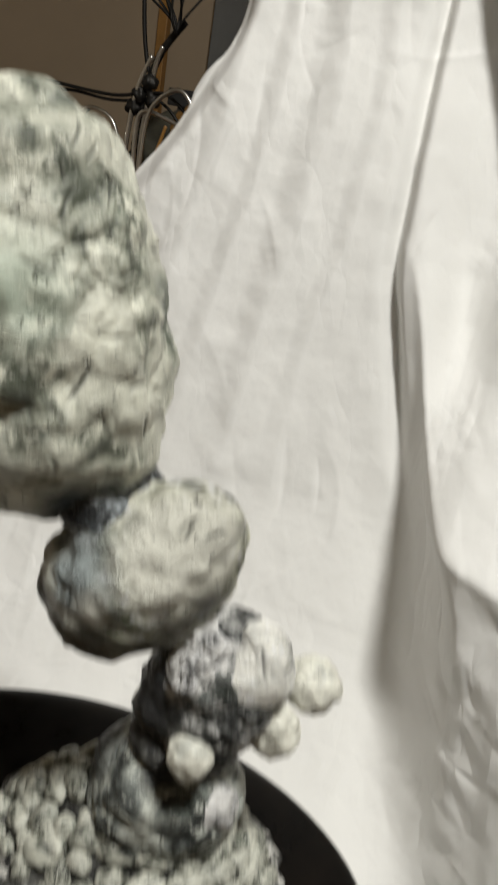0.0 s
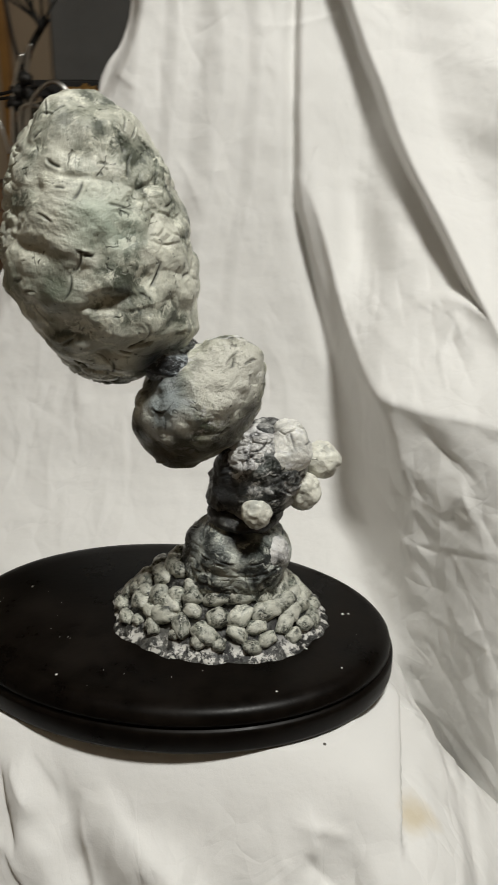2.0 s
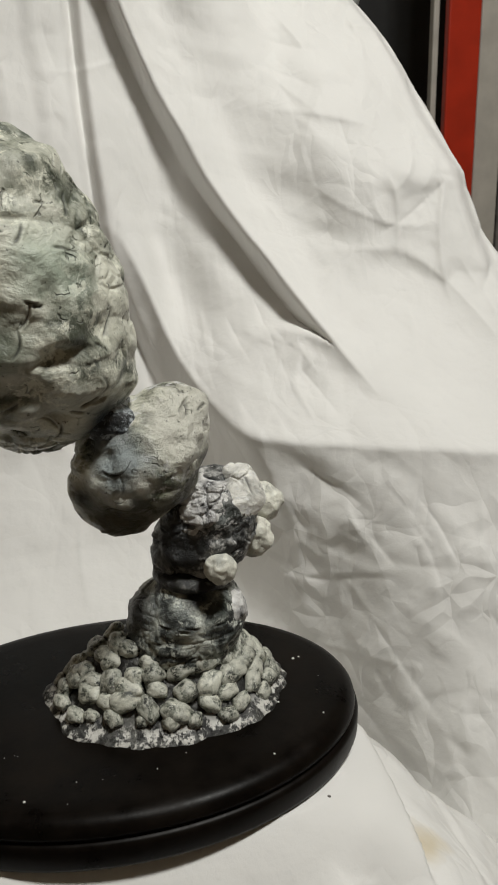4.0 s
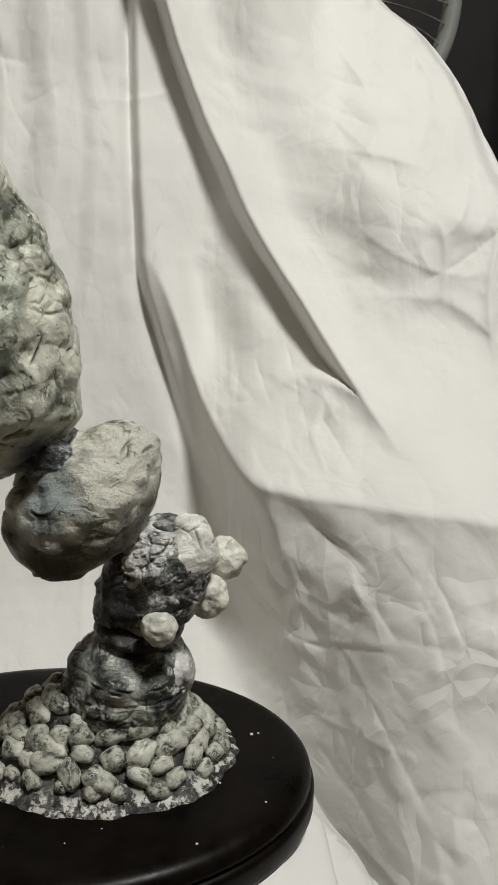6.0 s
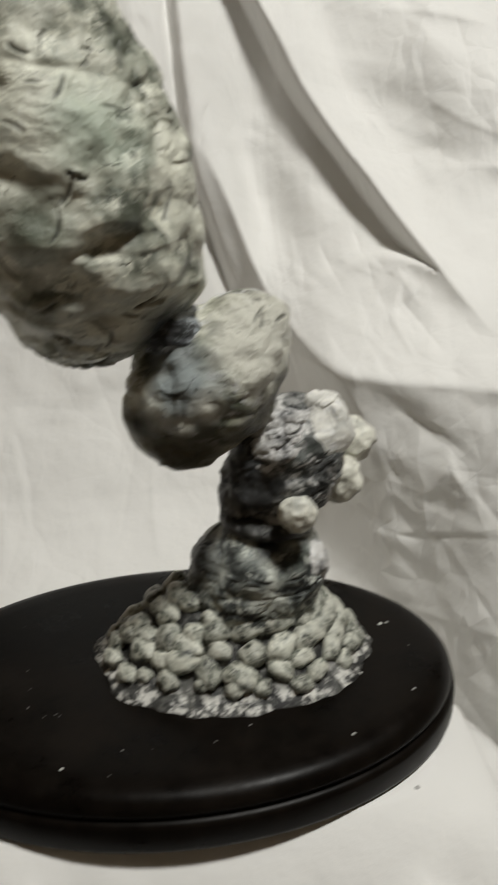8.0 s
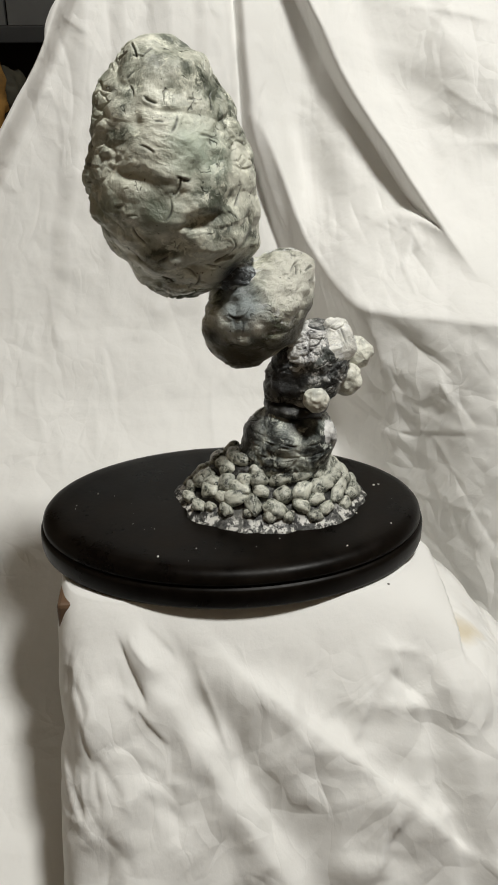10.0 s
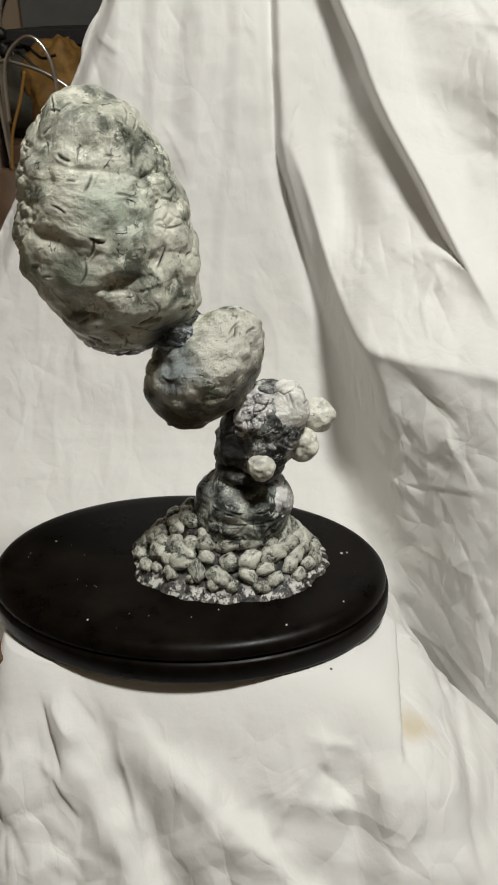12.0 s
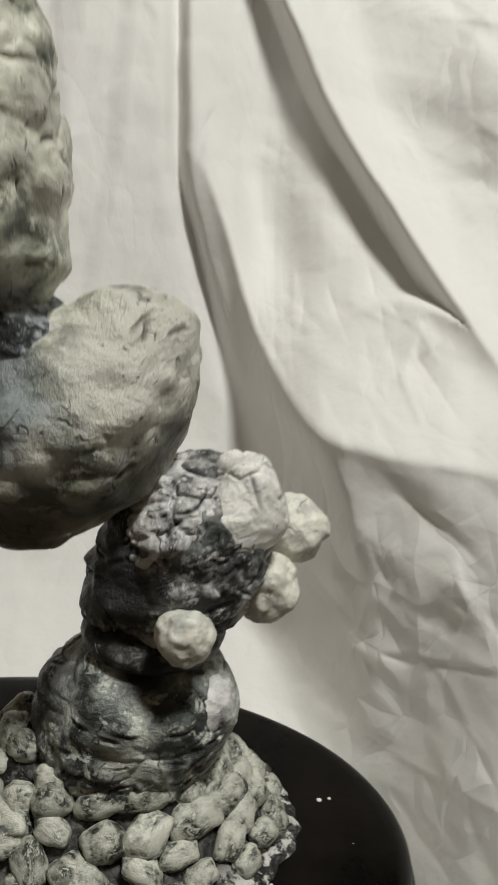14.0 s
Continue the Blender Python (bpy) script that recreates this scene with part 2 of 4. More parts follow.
PLAQUE = black_wood()
WOOD = simple("brown_wood", (0.13, 0.075, 0.042), 0.55, spread=0.4, scale=9, bump=0.2)
WALLPAINT = simple("beige_wall_paint", (0.38, 0.295, 0.205), 0.9, spread=0.06, scale=2.5)
# pale warm tone chosen for the light that unseen walls and ceiling throw back
CEILPAINT = simple("warm_white_bounce_paint", (0.72, 0.64, 0.52), 0.9, spread=0.04, scale=2)
FLOORMAT = simple("dark_floor_boards", (0.12, 0.075, 0.045), 0.6, spread=0.3, scale=4)
DARK = simple("dark_grey_paint", (0.02, 0.02, 0.02), 0.6)
RED = simple("red_gloss_paint", (0.52, 0.035, 0.012), 0.35, spread=0.15, scale=14)
CREAM = simple("cream_paint", (0.55, 0.52, 0.46), 0.6, spread=0.12, scale=20)
GREY = simple("weathered_grey_wood", (0.19, 0.175, 0.16), 0.7, spread=0.45, scale=30, bump=0.3)
STEEL = simple("bright_aluminium_wire", (0.72, 0.71, 0.68), 0.28, metal=1.0, spread=0.1)
BLACKWIRE = simple("black_annealed_wire", (0.02, 0.018, 0.016), 0.5, metal=0.6)
SCREEN = simple("dull_grey_card", (0.15, 0.15, 0.145), 0.8, spread=0.1)
FANGREY = simple("grey_plastic", (0.30, 0.31, 0.30), 0.45, spread=0.06)
AMBER = simple("amber_varnished_wood", (0.32, 0.16, 0.04), 0.4, spread=0.2)

# ---- builders ----


def link_mesh(name, bm, mat, parent=None, label="", smooth=True):
    me = bpy.data.meshes.new(name)
    bm.to_mesh(me)
    bm.free()
    me.materials.append(mat)
    if smooth:
        me.shade_smooth()
    ob = new(name, me)
    if parent is not None:
        ob.parent = parent
    if label:
        ob["label"] = label
    return ob


def part(name, bm, mat, parent, label="", smooth=True):
    return link_mesh(name, bm, mat, parent, label, smooth)


def box(bm, lo, hi, bevel=0.0):
    got = bmesh.ops.create_cube(bm, size=1.0)["verts"]
    for v in got:
        v.co = Vector((lo[k] + (v.co[k] + 0.5) * (hi[k] - lo[k]) for k in range(3)))
    if bevel:
        bmesh.ops.bevel(bm, geom=[e for e in bm.edges if e.verts[0] in got], offset=bevel, segments=2, affect="EDGES", profile=0.5)
    return bm


def lump(name, centre, radii, mat, parent, label="", tilt=(0, 0, 0), detail=5, rough=0.1, bump=0.03, seed=0, taper=0.0, flat=0.0, dents=()):
    """A hand-modelled lump: an ellipsoid with a taper, soft swellings, small pits and thumb dents."""
    bm = bmesh.new()
    bmesh.ops.create_icosphere(bm, subdivisions=detail, radius=1.0)
    turn = Euler([radians(a) for a in tilt]).to_matrix()
    size = sum(radii) / 3
    for v in bm.verts:
        u = v.co.normalized()
        s = Vector(u)
        k = 1 - taper * s.z
        p = Vector((s.x * radii[0] * k, s.y * radii[1] * k, s.z * radii[2]))
        if flat:
            p.z = max(p.z, -radii[2] * (1 - flat))
        q = u * 1.0 + Vector((seed * 3.1, seed * 1.7, seed * 2.3))
        d = rough * noise.fractal(q * 1.6, 1.0, 2.0, 3)
        d += bump * (abs(noise.noise(q * 4.0)) - 0.3) * 1.6
        d += bump * 0.6 * noise.fractal(q * 8.0, 1.0, 2.0, 3)
        d -= bump * 1.1 * max(0.0, 0.16 - abs(noise.noise(q * 3.0 + Vector((9, 4, 1))))) * 4
        for (dx, dy, dz, width, depth) in dents:
            c = Vector((dx, dy, dz)).normalized()
            d -= depth * math.exp(-((u - c).length / width) ** 2)
        p += u * (d * size)
        v.co = turn @ p
    ob = part(name, bm, mat, parent, label)
    ob.location = centre
    return ob


def swept(name, points, radius, mat, parent, label="", ring=6):
    """A round bar along a smooth line through the points."""
    pts = [Vector(p) for p in points]
    line = []
    for i in range(len(pts) - 1):
        p0, p1, p2, p3 = pts[max(i - 1, 0)], pts[i], pts[i + 1], pts[min(i + 2, len(pts) - 1)]
        for k in range(8):
            t = k / 8
            line.append(0.5 * (2 * p1 + (p2 - p0) * t + (2 * p0 - 5 * p1 + 4 * p2 - p3) * t * t + (3 * p1 - p0 - 3 * p2 + p3) * t ** 3))
    line.append(pts[-1])
    bm = bmesh.new()
    rows = []
    for i, p in enumerate(line):
        ahead = (line[min(i + 1, len(line) - 1)] - line[max(i - 1, 0)]).normalized()
        side = ahead.cross(Vector((0.31, 0.9, 0.27))).normalized()
        other = ahead.cross(side)
        rows.append([bm.verts.new(p + radius * (math.cos(a) * side + math.sin(a) * other)) for a in (2 * math.pi * k / ring for k in range(ring))])
    for a, b in zip(rows, rows[1:]):
        for k in range(ring):
            bm.faces.new((a[k], a[(k + 1) % ring], b[(k + 1) % ring], b[k]))
    bm.faces.new(rows[0][::-1])
    bm.faces.new(rows[-1])
    bmesh.ops.recalc_face_normals(bm, faces=bm.faces)
    return part(name, bm, mat, parent, label)


def between(x, table):
    """Straight lines between (x, value) pairs, in rising x."""
    xs, ys = zip(*table)
    return float(np.interp(x, xs, ys))


def step(x, lo, hi):
    t = min(1.0, max(0.0, (x - lo) / (hi - lo)))
    return t * t * (3 - 2 * t)


def smooth(x, lo, hi):
    t = np.clip((x - lo) / (hi - lo), 0.0, 1.0)
    return t * t * (3 - 2 * t)


def lattice(ix, iy, iz, seed):
    """A fixed random number from 0 to 1 for each cell."""
    h = (ix.astype(np.int64) * 374761393 + iy.astype(np.int64) * 668265263 + iz.astype(np.int64) * 2147483647 + seed * 974634777) & 0xFFFFFFFF
    h = ((h ^ (h >> 13)) * 1274126177) & 0xFFFFFFFF
    h = ((h ^ (h >> 16)) * 2246822519) & 0xFFFFFFFF
    return ((h ^ (h >> 15)) & 0xFFFFFF) / float(0xFFFFFF)


def value_noise(p, scale, seed=0):
    """Smooth noise, -1 to 1, at an (n, 3) array of points."""
    q = p * scale
    c = np.floor(q)
    f = q - c
    f = f * f * f * (f * (f * 6 - 15) + 10)
    out = 0.0
    for dx in (0, 1):
        for dy in (0, 1):
            for dz in (0, 1):
                w = (f[:, 0] if dx else 1 - f[:, 0]) * (f[:, 1] if dy else 1 - f[:, 1]) * (f[:, 2] if dz else 1 - f[:, 2])
                out = out + w * lattice(c[:, 0] + dx, c[:, 1] + dy, c[:, 2] + dz, seed)
    return out * 2 - 1


def layers(p, scale, octaves=4, seed=0, gain=0.5):
    return sum(gain ** k * value_noise(p, scale * 2 ** k, seed + k) for k in range(octaves))


def cells(p, scale, seed=0):
    """Distances to the nearest and the next jittered point, in cells."""
    q = p * scale
    c = np.floor(q)
    best = np.full(len(p), 9.0)
    then = np.full(len(p), 9.0)
    for dx in (-1, 0, 1):
        for dy in (-1, 0, 1):
            for dz in (-1, 0, 1):
                g = c + (dx, dy, dz)
                at = g + np.stack([lattice(g[:, 0], g[:, 1], g[:, 2], seed + k) for k in range(3)], 1)
                d = np.linalg.norm(q - at, axis=1)
                then = np.minimum(then, np.maximum(best, d))
                best = np.minimum(best, d)
    return best, then


def crumple(p, scale, seed=0, count=7, keep=0.1):
    """Straight-edged facets of crumpled cloth: patches of slanted triangle waves, about -1 to 1."""
    r = np.random.RandomState(seed)
    out = np.zeros(len(p))
    for k in range(count):
        a = r.uniform(0, math.pi)
        way = np.array([math.cos(a), 0.35 * r.uniform(-1, 1), math.sin(a)])
        f = scale * r.uniform(0.6, 1.5)
        bend = 0.35 * value_noise(p, scale * 0.5, seed * 31 + k)
        ph = (p @ way) * f + r.uniform(0, 9) + bend
        tri = np.abs((ph % 1.0) - 0.5) * 4 - 1
        mask = smooth(value_noise(p, scale * 0.45, seed * 17 + 50 + k), keep, keep + 0.4)
        out += tri * mask / f * scale
    return out


def creases(x, z, count, seed, where, long=(0.02, 0.07), high=(0.0006, 0.0018), wide=(0.008, 0.022), lean=None):
    """Sharp creases of pressed cloth: ridges and grooves along random short lines, with flat sides. where: x0, x1, z0, z1."""
    r = random.Random(seed)
    out = np.zeros_like(x)
    for _ in range(count):
        a = r.uniform(0, math.pi) if lean is None else r.gauss(*lean)
        add_crease(out, x, z, r.uniform(where[0], where[1]), r.uniform(where[2], where[3]), a, r.uniform(*long), r.uniform(*high) * r.choice((-1, 1)), r.uniform(*wide), r.uniform(-6, 6))
    return out


def add_crease(out, x, z, xc, zc, a, half, h, w, bow=0.0):
    """One crease through (xc, zc) at the angle a; it dies away at both ends and has one steeper side."""
    near = np.nonzero((np.abs(x - xc) < half + 4 * w) & (np.abs(z - zc) < half + 4 * w))[0]
    dx, dz = x[near] - xc, z[near] - zc
    along = (dx * math.cos(a) + dz * math.sin(a)) / half
    d = -dx * math.sin(a) + dz * math.cos(a) + bow * half * half * (along ** 2 - 0.3)
    fade = smooth(1.25 - np.abs(along), 0.0, 0.8)
    out[near] += h * fade * np.where(d < 0, np.exp(d / w), np.exp(-d / (0.45 * w)))


def line_crease(out, x, z, x0, z0, x1, z1, h, w, bow=0.0):
    add_crease(out, x, z, (x0 + x1) / 2, (z0 + z1) / 2, math.atan2(z1 - z0, x1 - x0), math.hypot(x1 - x0, z1 - z0) / 2, h, w, bow)


def grid_mesh(name, points, nu, nv, mat, wrap=False):
    """A sheet of nu x nv points."""
    faces = []
    for j in range(nv - 1):
        for i in range(nu if wrap else nu - 1):
            k = (i + 1) % nu
            faces.append((j * nu + i, j * nu + k, (j + 1) * nu + k, (j + 1) * nu + i))
    me = bpy.data.meshes.new(name)
    me.from_pydata(points.tolist(), [], faces)
    me.materials.append(mat)
    me.shade_smooth()
    return me


# ---- room ----
RX0, RX1, RY0, RY1, RH = -2.1, 2.3, -2.6, 2.3, 2.5


def slab(name, lo, hi, mat, label, category):
    return tagged(link_mesh(name, box(bmesh.new(), lo, hi), mat, smooth=False), label, category, kind="structure")


slab("floor", (RX0, RY0, -0.1), (RX1, RY1, 0), FLOORMAT, "dark brown wooden floor of the room", "floor")
# ceiling and three walls are unseen, added to fill the scene with bounced light
slab("ceiling", (RX0, RY0, RH), (RX1, RY1, RH + 0.1), CEILPAINT, "plain white ceiling, unseen, added to bounce light", "ceiling")
slab("wall_north", (RX0, RY1, 0), (RX1, RY1 + 0.1, RH), WALLPAINT, "dim beige-brown painted wall behind the sheet", "wall")
slab("wall_south", (RX0, RY0 - 0.1, 0), (RX1, RY0, RH), CEILPAINT, "plain off-white wall, unseen, added to bounce light", "wall")
slab("wall_west", (RX0 - 0.1, RY0, 0), (RX0, RY1, RH), CEILPAINT, "plain off-white wall, unseen, added to bounce light", "wall")
slab("wall_east", (RX1, RY0, 0), (RX1 + 0.1, RY1, RH), CEILPAINT, "plain off-white wall, unseen, added to bounce light", "wall")

# ---- backdrop sheet ----
LEFT_EDGE = [(0.0, -0.90), (0.45, -0.66), (0.70, -0.42), (0.83, -0.345), (1.0, -0.25), (1.1, -0.19), (1.18, -0.155), (1.3, -0.138), (1.45, -0.12)]
RIGHT_EDGE = [(0.0, 0.85), (0.60, 0.72), (0.80, 0.60), (0.90, 0.50), (0.93, 0.465), (0.965, 0.435), (1.0, 0.408), (1.06, 0.394), (1.14, 0.380), (1.18, 0.373), (1.22, 0.364), (1.265, 0.340), (1.32, 0.288), (1.45, 0.18)]
LEDGE = [(0.0, 1.06, 0.40), (0.05, 1.03, 0.37), (0.075, 0.975, 0.35), (0.088, 0.932, 0.335), (0.100, 0.908, 0.31), (0.111, 0.893, 0.28), (0.122, 0.883, 0.255), (0.139, 0.879, 0.232), (0.156, 0.879, 0.22), (0.20, 0.881, 0.195), (0.26, 0.884, 0.165), (0.40, 0.884, 0.135), (0.85, 0.88, 0.120)]
BACK = [(0.0, -0.48), (0.45, -0.30), (0.57, -0.10), (0.63, 0.10), (0.68, 0.24), (0.74, 0.33), (0.82, 0.385), (0.94, 0.43), (1.1, 0.48), (1.2, 0.51), (1.45, 0.54)]
SEAM = [(0.0, 0.10), (0.70, 0.105), (0.85, 0.090), (0.92, 0.066), (1.02, 0.034), (1.15, 0.026), (1.45, 0.016)]
SLANT = [(0.90, 0.25), (0.948, 0.218), (1.03, 0.168), (1.115, 0.122), (1.151, 0.103), (1.3, 0.045), (1.45, 0.0)]


def table(z, rows):
    xs, ys = zip(*rows)
    v = np.interp(z, xs, ys)
    return (v + np.interp(z - 0.012, xs, ys) + np.interp(z + 0.012, xs, ys)) / 3


def fold(d, height, rise, fall):
    """A fold seen across: a quick rise up to d = 0, then a long fall."""
    return height * smooth(d, -rise, 0.0) * np.exp(-np.maximum(d, 0.0) / fall)


def backdrop():
    nx, nz = 620, 640
    z = np.repeat(0.25 + 1.2 * np.arange(nz) / (nz - 1), nx)
    u = np.tile(np.arange(nx) / (nx - 1), nz)
    lo, hi = table(z, LEFT_EDGE), table(z, RIGHT_EDGE)
    x = lo + (hi - lo) * u
    flat = np.stack([x, np.zeros_like(x), z], 1)
    seam = table(z, SEAM)
    width = np.interp(z, [0.8, 0.88, 0.95, 1.1, 1.3], [0.075, 0.055, 0.08, 0.15, 0.20])
    w = smooth(x, seam - 0.01, seam + width)
    xs, edge_z, edge_y = zip(*LEDGE)
    zl = sum(np.interp(x + o, xs, edge_z) for o in (-0.008, -0.004, 0.0, 0.004, 0.008)) / 5
    yl = sum(np.interp(x + o, xs, edge_y) for o in (-0.02, -0.01, 0.0, 0.01, 0.02)) / 5
    zl = zl + 0.0035 * value_noise(flat * (1, 1, 0.2), 26, 60)
    dz = z - zl
    lean = 0.35 + 0.65 * smooth(x, 0.08, 0.24)
    top = np.log1p(np.exp((dz - 0.07) / 0.012)) * 0.012
    above = yl + 2.2 * (np.maximum(dz, 0) - top) + lean * top + 0.34 * np.minimum(dz, 0)
    hang_down = 0.02 + 0.50 * smooth(x, 0.17, 0.28)
    under = yl + 0.010 * (1 - smooth(x, 0.14, 0.26)) * np.exp(-((dz + 0.030) / 0.022) ** 2) + hang_down * dz
    t = smooth(dz, -0.008 - 0.07 * smooth(x, 0.15, 0.24), 0.010)
    y = table(z, BACK) * (1 - w) + (above * t + under * (1 - t)) * w
    y += 0.012 * np.exp(-((x - seam + 0.002) / 0.008) ** 2) * smooth(z, 0.80, 0.95)
    y -= fold(x - seam - 0.010, 0.012, 0.011, 0.05) * smooth(z, 0.86, 1.0)
    # the slanting fold: a sharp crest with a nub, ending at a small turned-up cup
    d = x - table(z, SLANT) + 0.0025 * value_noise(flat, 14, 3)
    crest = (0.036 + 0.012 * (1 - smooth(z, 0.97, 1.08))) * smooth(z, 0.90, 0.965)
    cup = smooth(0.957 - 10 * (x - 0.194) ** 2 - z, 0.0, 0.005) * np.exp(np.minimum(d, 0.0) / 0.04)
    y -= crest * np.maximum(smooth(d, -0.012, 0.0), cup) * np.exp(-np.maximum(d, 0.0) / np.interp(z, [0.95, 1.10, 1.2], [0.028, 0.050, 0.045]))
    y += 0.006 * np.exp(-((d + 0.035) / 0.02) ** 2) * smooth(z, 0.95, 1.0)
    y -= 0.005 * np.exp(-((x - 0.124) / 0.006) ** 2 - ((z - 1.092) / 0.009) ** 2)
    # beyond the crest it falls back, then comes forward again
    y -= 0.062 * smooth(d, 0.034, 0.125) * smooth(z, 0.985, 1.10) * (1 - 0.5 * smooth(d, 0.15, 0.30))
    dz_edge = dz
    for zc, slope, xs, h in ((1.185, -0.16, 0.22, 0.014), (1.125, -0.28, 0.27, 0.012), (1.07, 0.10, 0.28, 0.010), (1.02, -0.2, 0.25, 0.008), (1.235, 0.35, 0.30, 0.010)):
        dz = z - zc - slope * (x - xs) + 0.030 * layers(flat, 12, 2, int(zc * 100))
        y -= fold(dz, h * 0.5, 0.022, 0.035) * smooth(x, xs - 0.03, xs + 0.05) * w * smooth(value_noise(flat, 8, int(zc * 90)), -0.6, 0.2)
    # upright folds of the hanging part
    hang = (1 - w) * smooth(z, 0.65, 1.1)
    wob = 0.010 * value_noise(flat * (1, 1, 0.5), 9, 8) + 0.003 * value_noise(flat, 24, 18)
    for xc, h, rise, fall in ((-0.135, 0.007, 0.024, 0.03), (-0.095, 0.005, 0.018, 0.03), (-0.050, 0.010, 0.032, 0.040), (-0.010, 0.004, 0.018, 0.022)):
        y -= fold(x - xc * (1 + 1.2 * np.maximum(0, 1.12 - z)) + wob, h, rise, fall) * hang
    # long pulls running out to the lower left
    for k, (zc, h) in enumerate(((0.80, 0.006), (0.72, 0.008), (0.90, 0.005), (0.64, 0.010))):
        dz = z - zc - 0.55 * (x + 0.15) + 0.01 * value_noise(flat, 10, 70 + k)
        y -= fold(dz, 0.5 * h, 0.030, 0.05) * (1 - smooth(x, -0.1, 0.02))
    below = w * (1 - smooth(dz_edge, -0.05, -0.005))
    fine = np.zeros_like(x)
    # the creases that stand out below the ledge and on its brow
    for x0, z0, x1, z1, h, wide, bow in (
            (0.155, 0.757, 0.222, 0.789, 0.0040, 0.022, 0), (0.105, 0.724, 0.162, 0.756, 0.0030, 0.018, -3), (0.160, 0.830, 0.174, 0.806, -0.0030, 0.008, 0), (0.166, 0.802, 0.184, 0.782, 0.0026, 0.009, 0),
            (0.188, 0.792, 0.201, 0.808, -0.0022, 0.010, 0), (0.200, 0.832, 0.213, 0.804, 0.0028, 0.012, 0), (0.214, 0.716, 0.228, 0.676, -0.0040, 0.014, 0), (0.246, 0.700, 0.262, 0.590, 0.0050, 0.018, 0),
            (0.186, 0.682, 0.206, 0.660, -0.0028, 0.010, 0), (0.196, 0.950, 0.180, 0.905, 0.0045, 0.010, 0), (0.225, 0.930, 0.205, 0.880, -0.0030, 0.014, 0)):
        line_crease(fine, x, z, x0, z0, x1, z1, -h, wide, bow)
    soft = creases(x, z, 170, 5, (0.10, 0.42, 0.48, 0.86), (0.010, 0.035), (0.0010, 0.0028), (0.004, 0.010)) * np.clip(below * 1.4, 0, 1)
    soft += creases(x, z, 46, 6, (0.10, 0.20, 0.885, 0.95), (0.008, 0.022), (0.0010, 0.0030), (0.004, 0.010)) * w
    soft += creases(x, z, 60, 7, (0.19, 0.42, 0.93, 1.30), (0.02, 0.06), (0.0022, 0.0060), (0.009, 0.022)) * w * smooth(x, 0.17, 0.25)
    soft += creases(x, z, 40, 8, (0.04, 0.30, 0.95, 1.35), (0.012, 0.04), (0.0007, 0.0016), (0.005, 0.012)) * w
    soft += creases(x, z, 70, 9, (-0.45, 0.06, 0.70, 1.40), (0.012, 0.05), (0.0008, 0.0020), (0.005, 0.014), (1.75, 0.35)) * (1 - w)
    soft += creases(x, z, 60, 10, (-0.60, 0.06, 0.40, 1.35), (0.010, 0.05), (0.0008, 0.0022), (0.005, 0.016)) * (1 - w)
    y += fine + soft
    y += (0.15 + 0.25 * w - 0.2 * below) * (0.0030 * crumple(flat, 11.0, 1, 7, 0.05) + 0.0014 * crumple(flat, 26.0, 2, 8, 0.1))
    y += 0.0005 * layers(flat, 40, 3, 9)
    y += 0.005 * layers(flat, 5, 2, 12) * (0.4 + 0.5 * w - 0.75 * below)
    y += 0.03 * (1 - smooth(u, 0.0, 0.05)) + 0.03 * smooth(u, 0.95, 1.0)
    x = x + 0.006 * value_noise(flat, 22, 33) * ((u < 0.001) | (u > 0.999))
    me = grid_mesh("backdrop_sheet", np.stack([x, y, z], 1), nx, nz, SHEET)
    much = 0.45 + 0.9 * below + 0.35 * smooth(x, 0.16, 0.26) * smooth(z, 0.95, 1.1) + 0.35 * smooth(-x, 0.10, 0.2)
    me.attributes.new("creased", "FLOAT", "POINT").data.foreach_set("value", np.clip(1.5 * much, 0, 2.0))
    ob = new("backdrop_sheet", me)
    m = ob.modifiers.new("thickness", "SOLIDIFY")
    m.thickness, m.offset = 0.0012, 1.0
    return tagged(ob, "crumpled white cotton sheet hung in folds as a backdrop", "sheet")


backdrop()

# ---- plinth and its cloth ----
MID = Vector((0.0, 0.021, 0.0))


def plinth():
    ob = link_mesh("plinth", box(bmesh.new(), (-0.128, -0.055, 0.0), (0.11, 0.10, 0.765), 0.003), WOOD, smooth=False)
    return tagged(ob, "brown wooden plinth under the draped cloth", "plinth")


plinth()


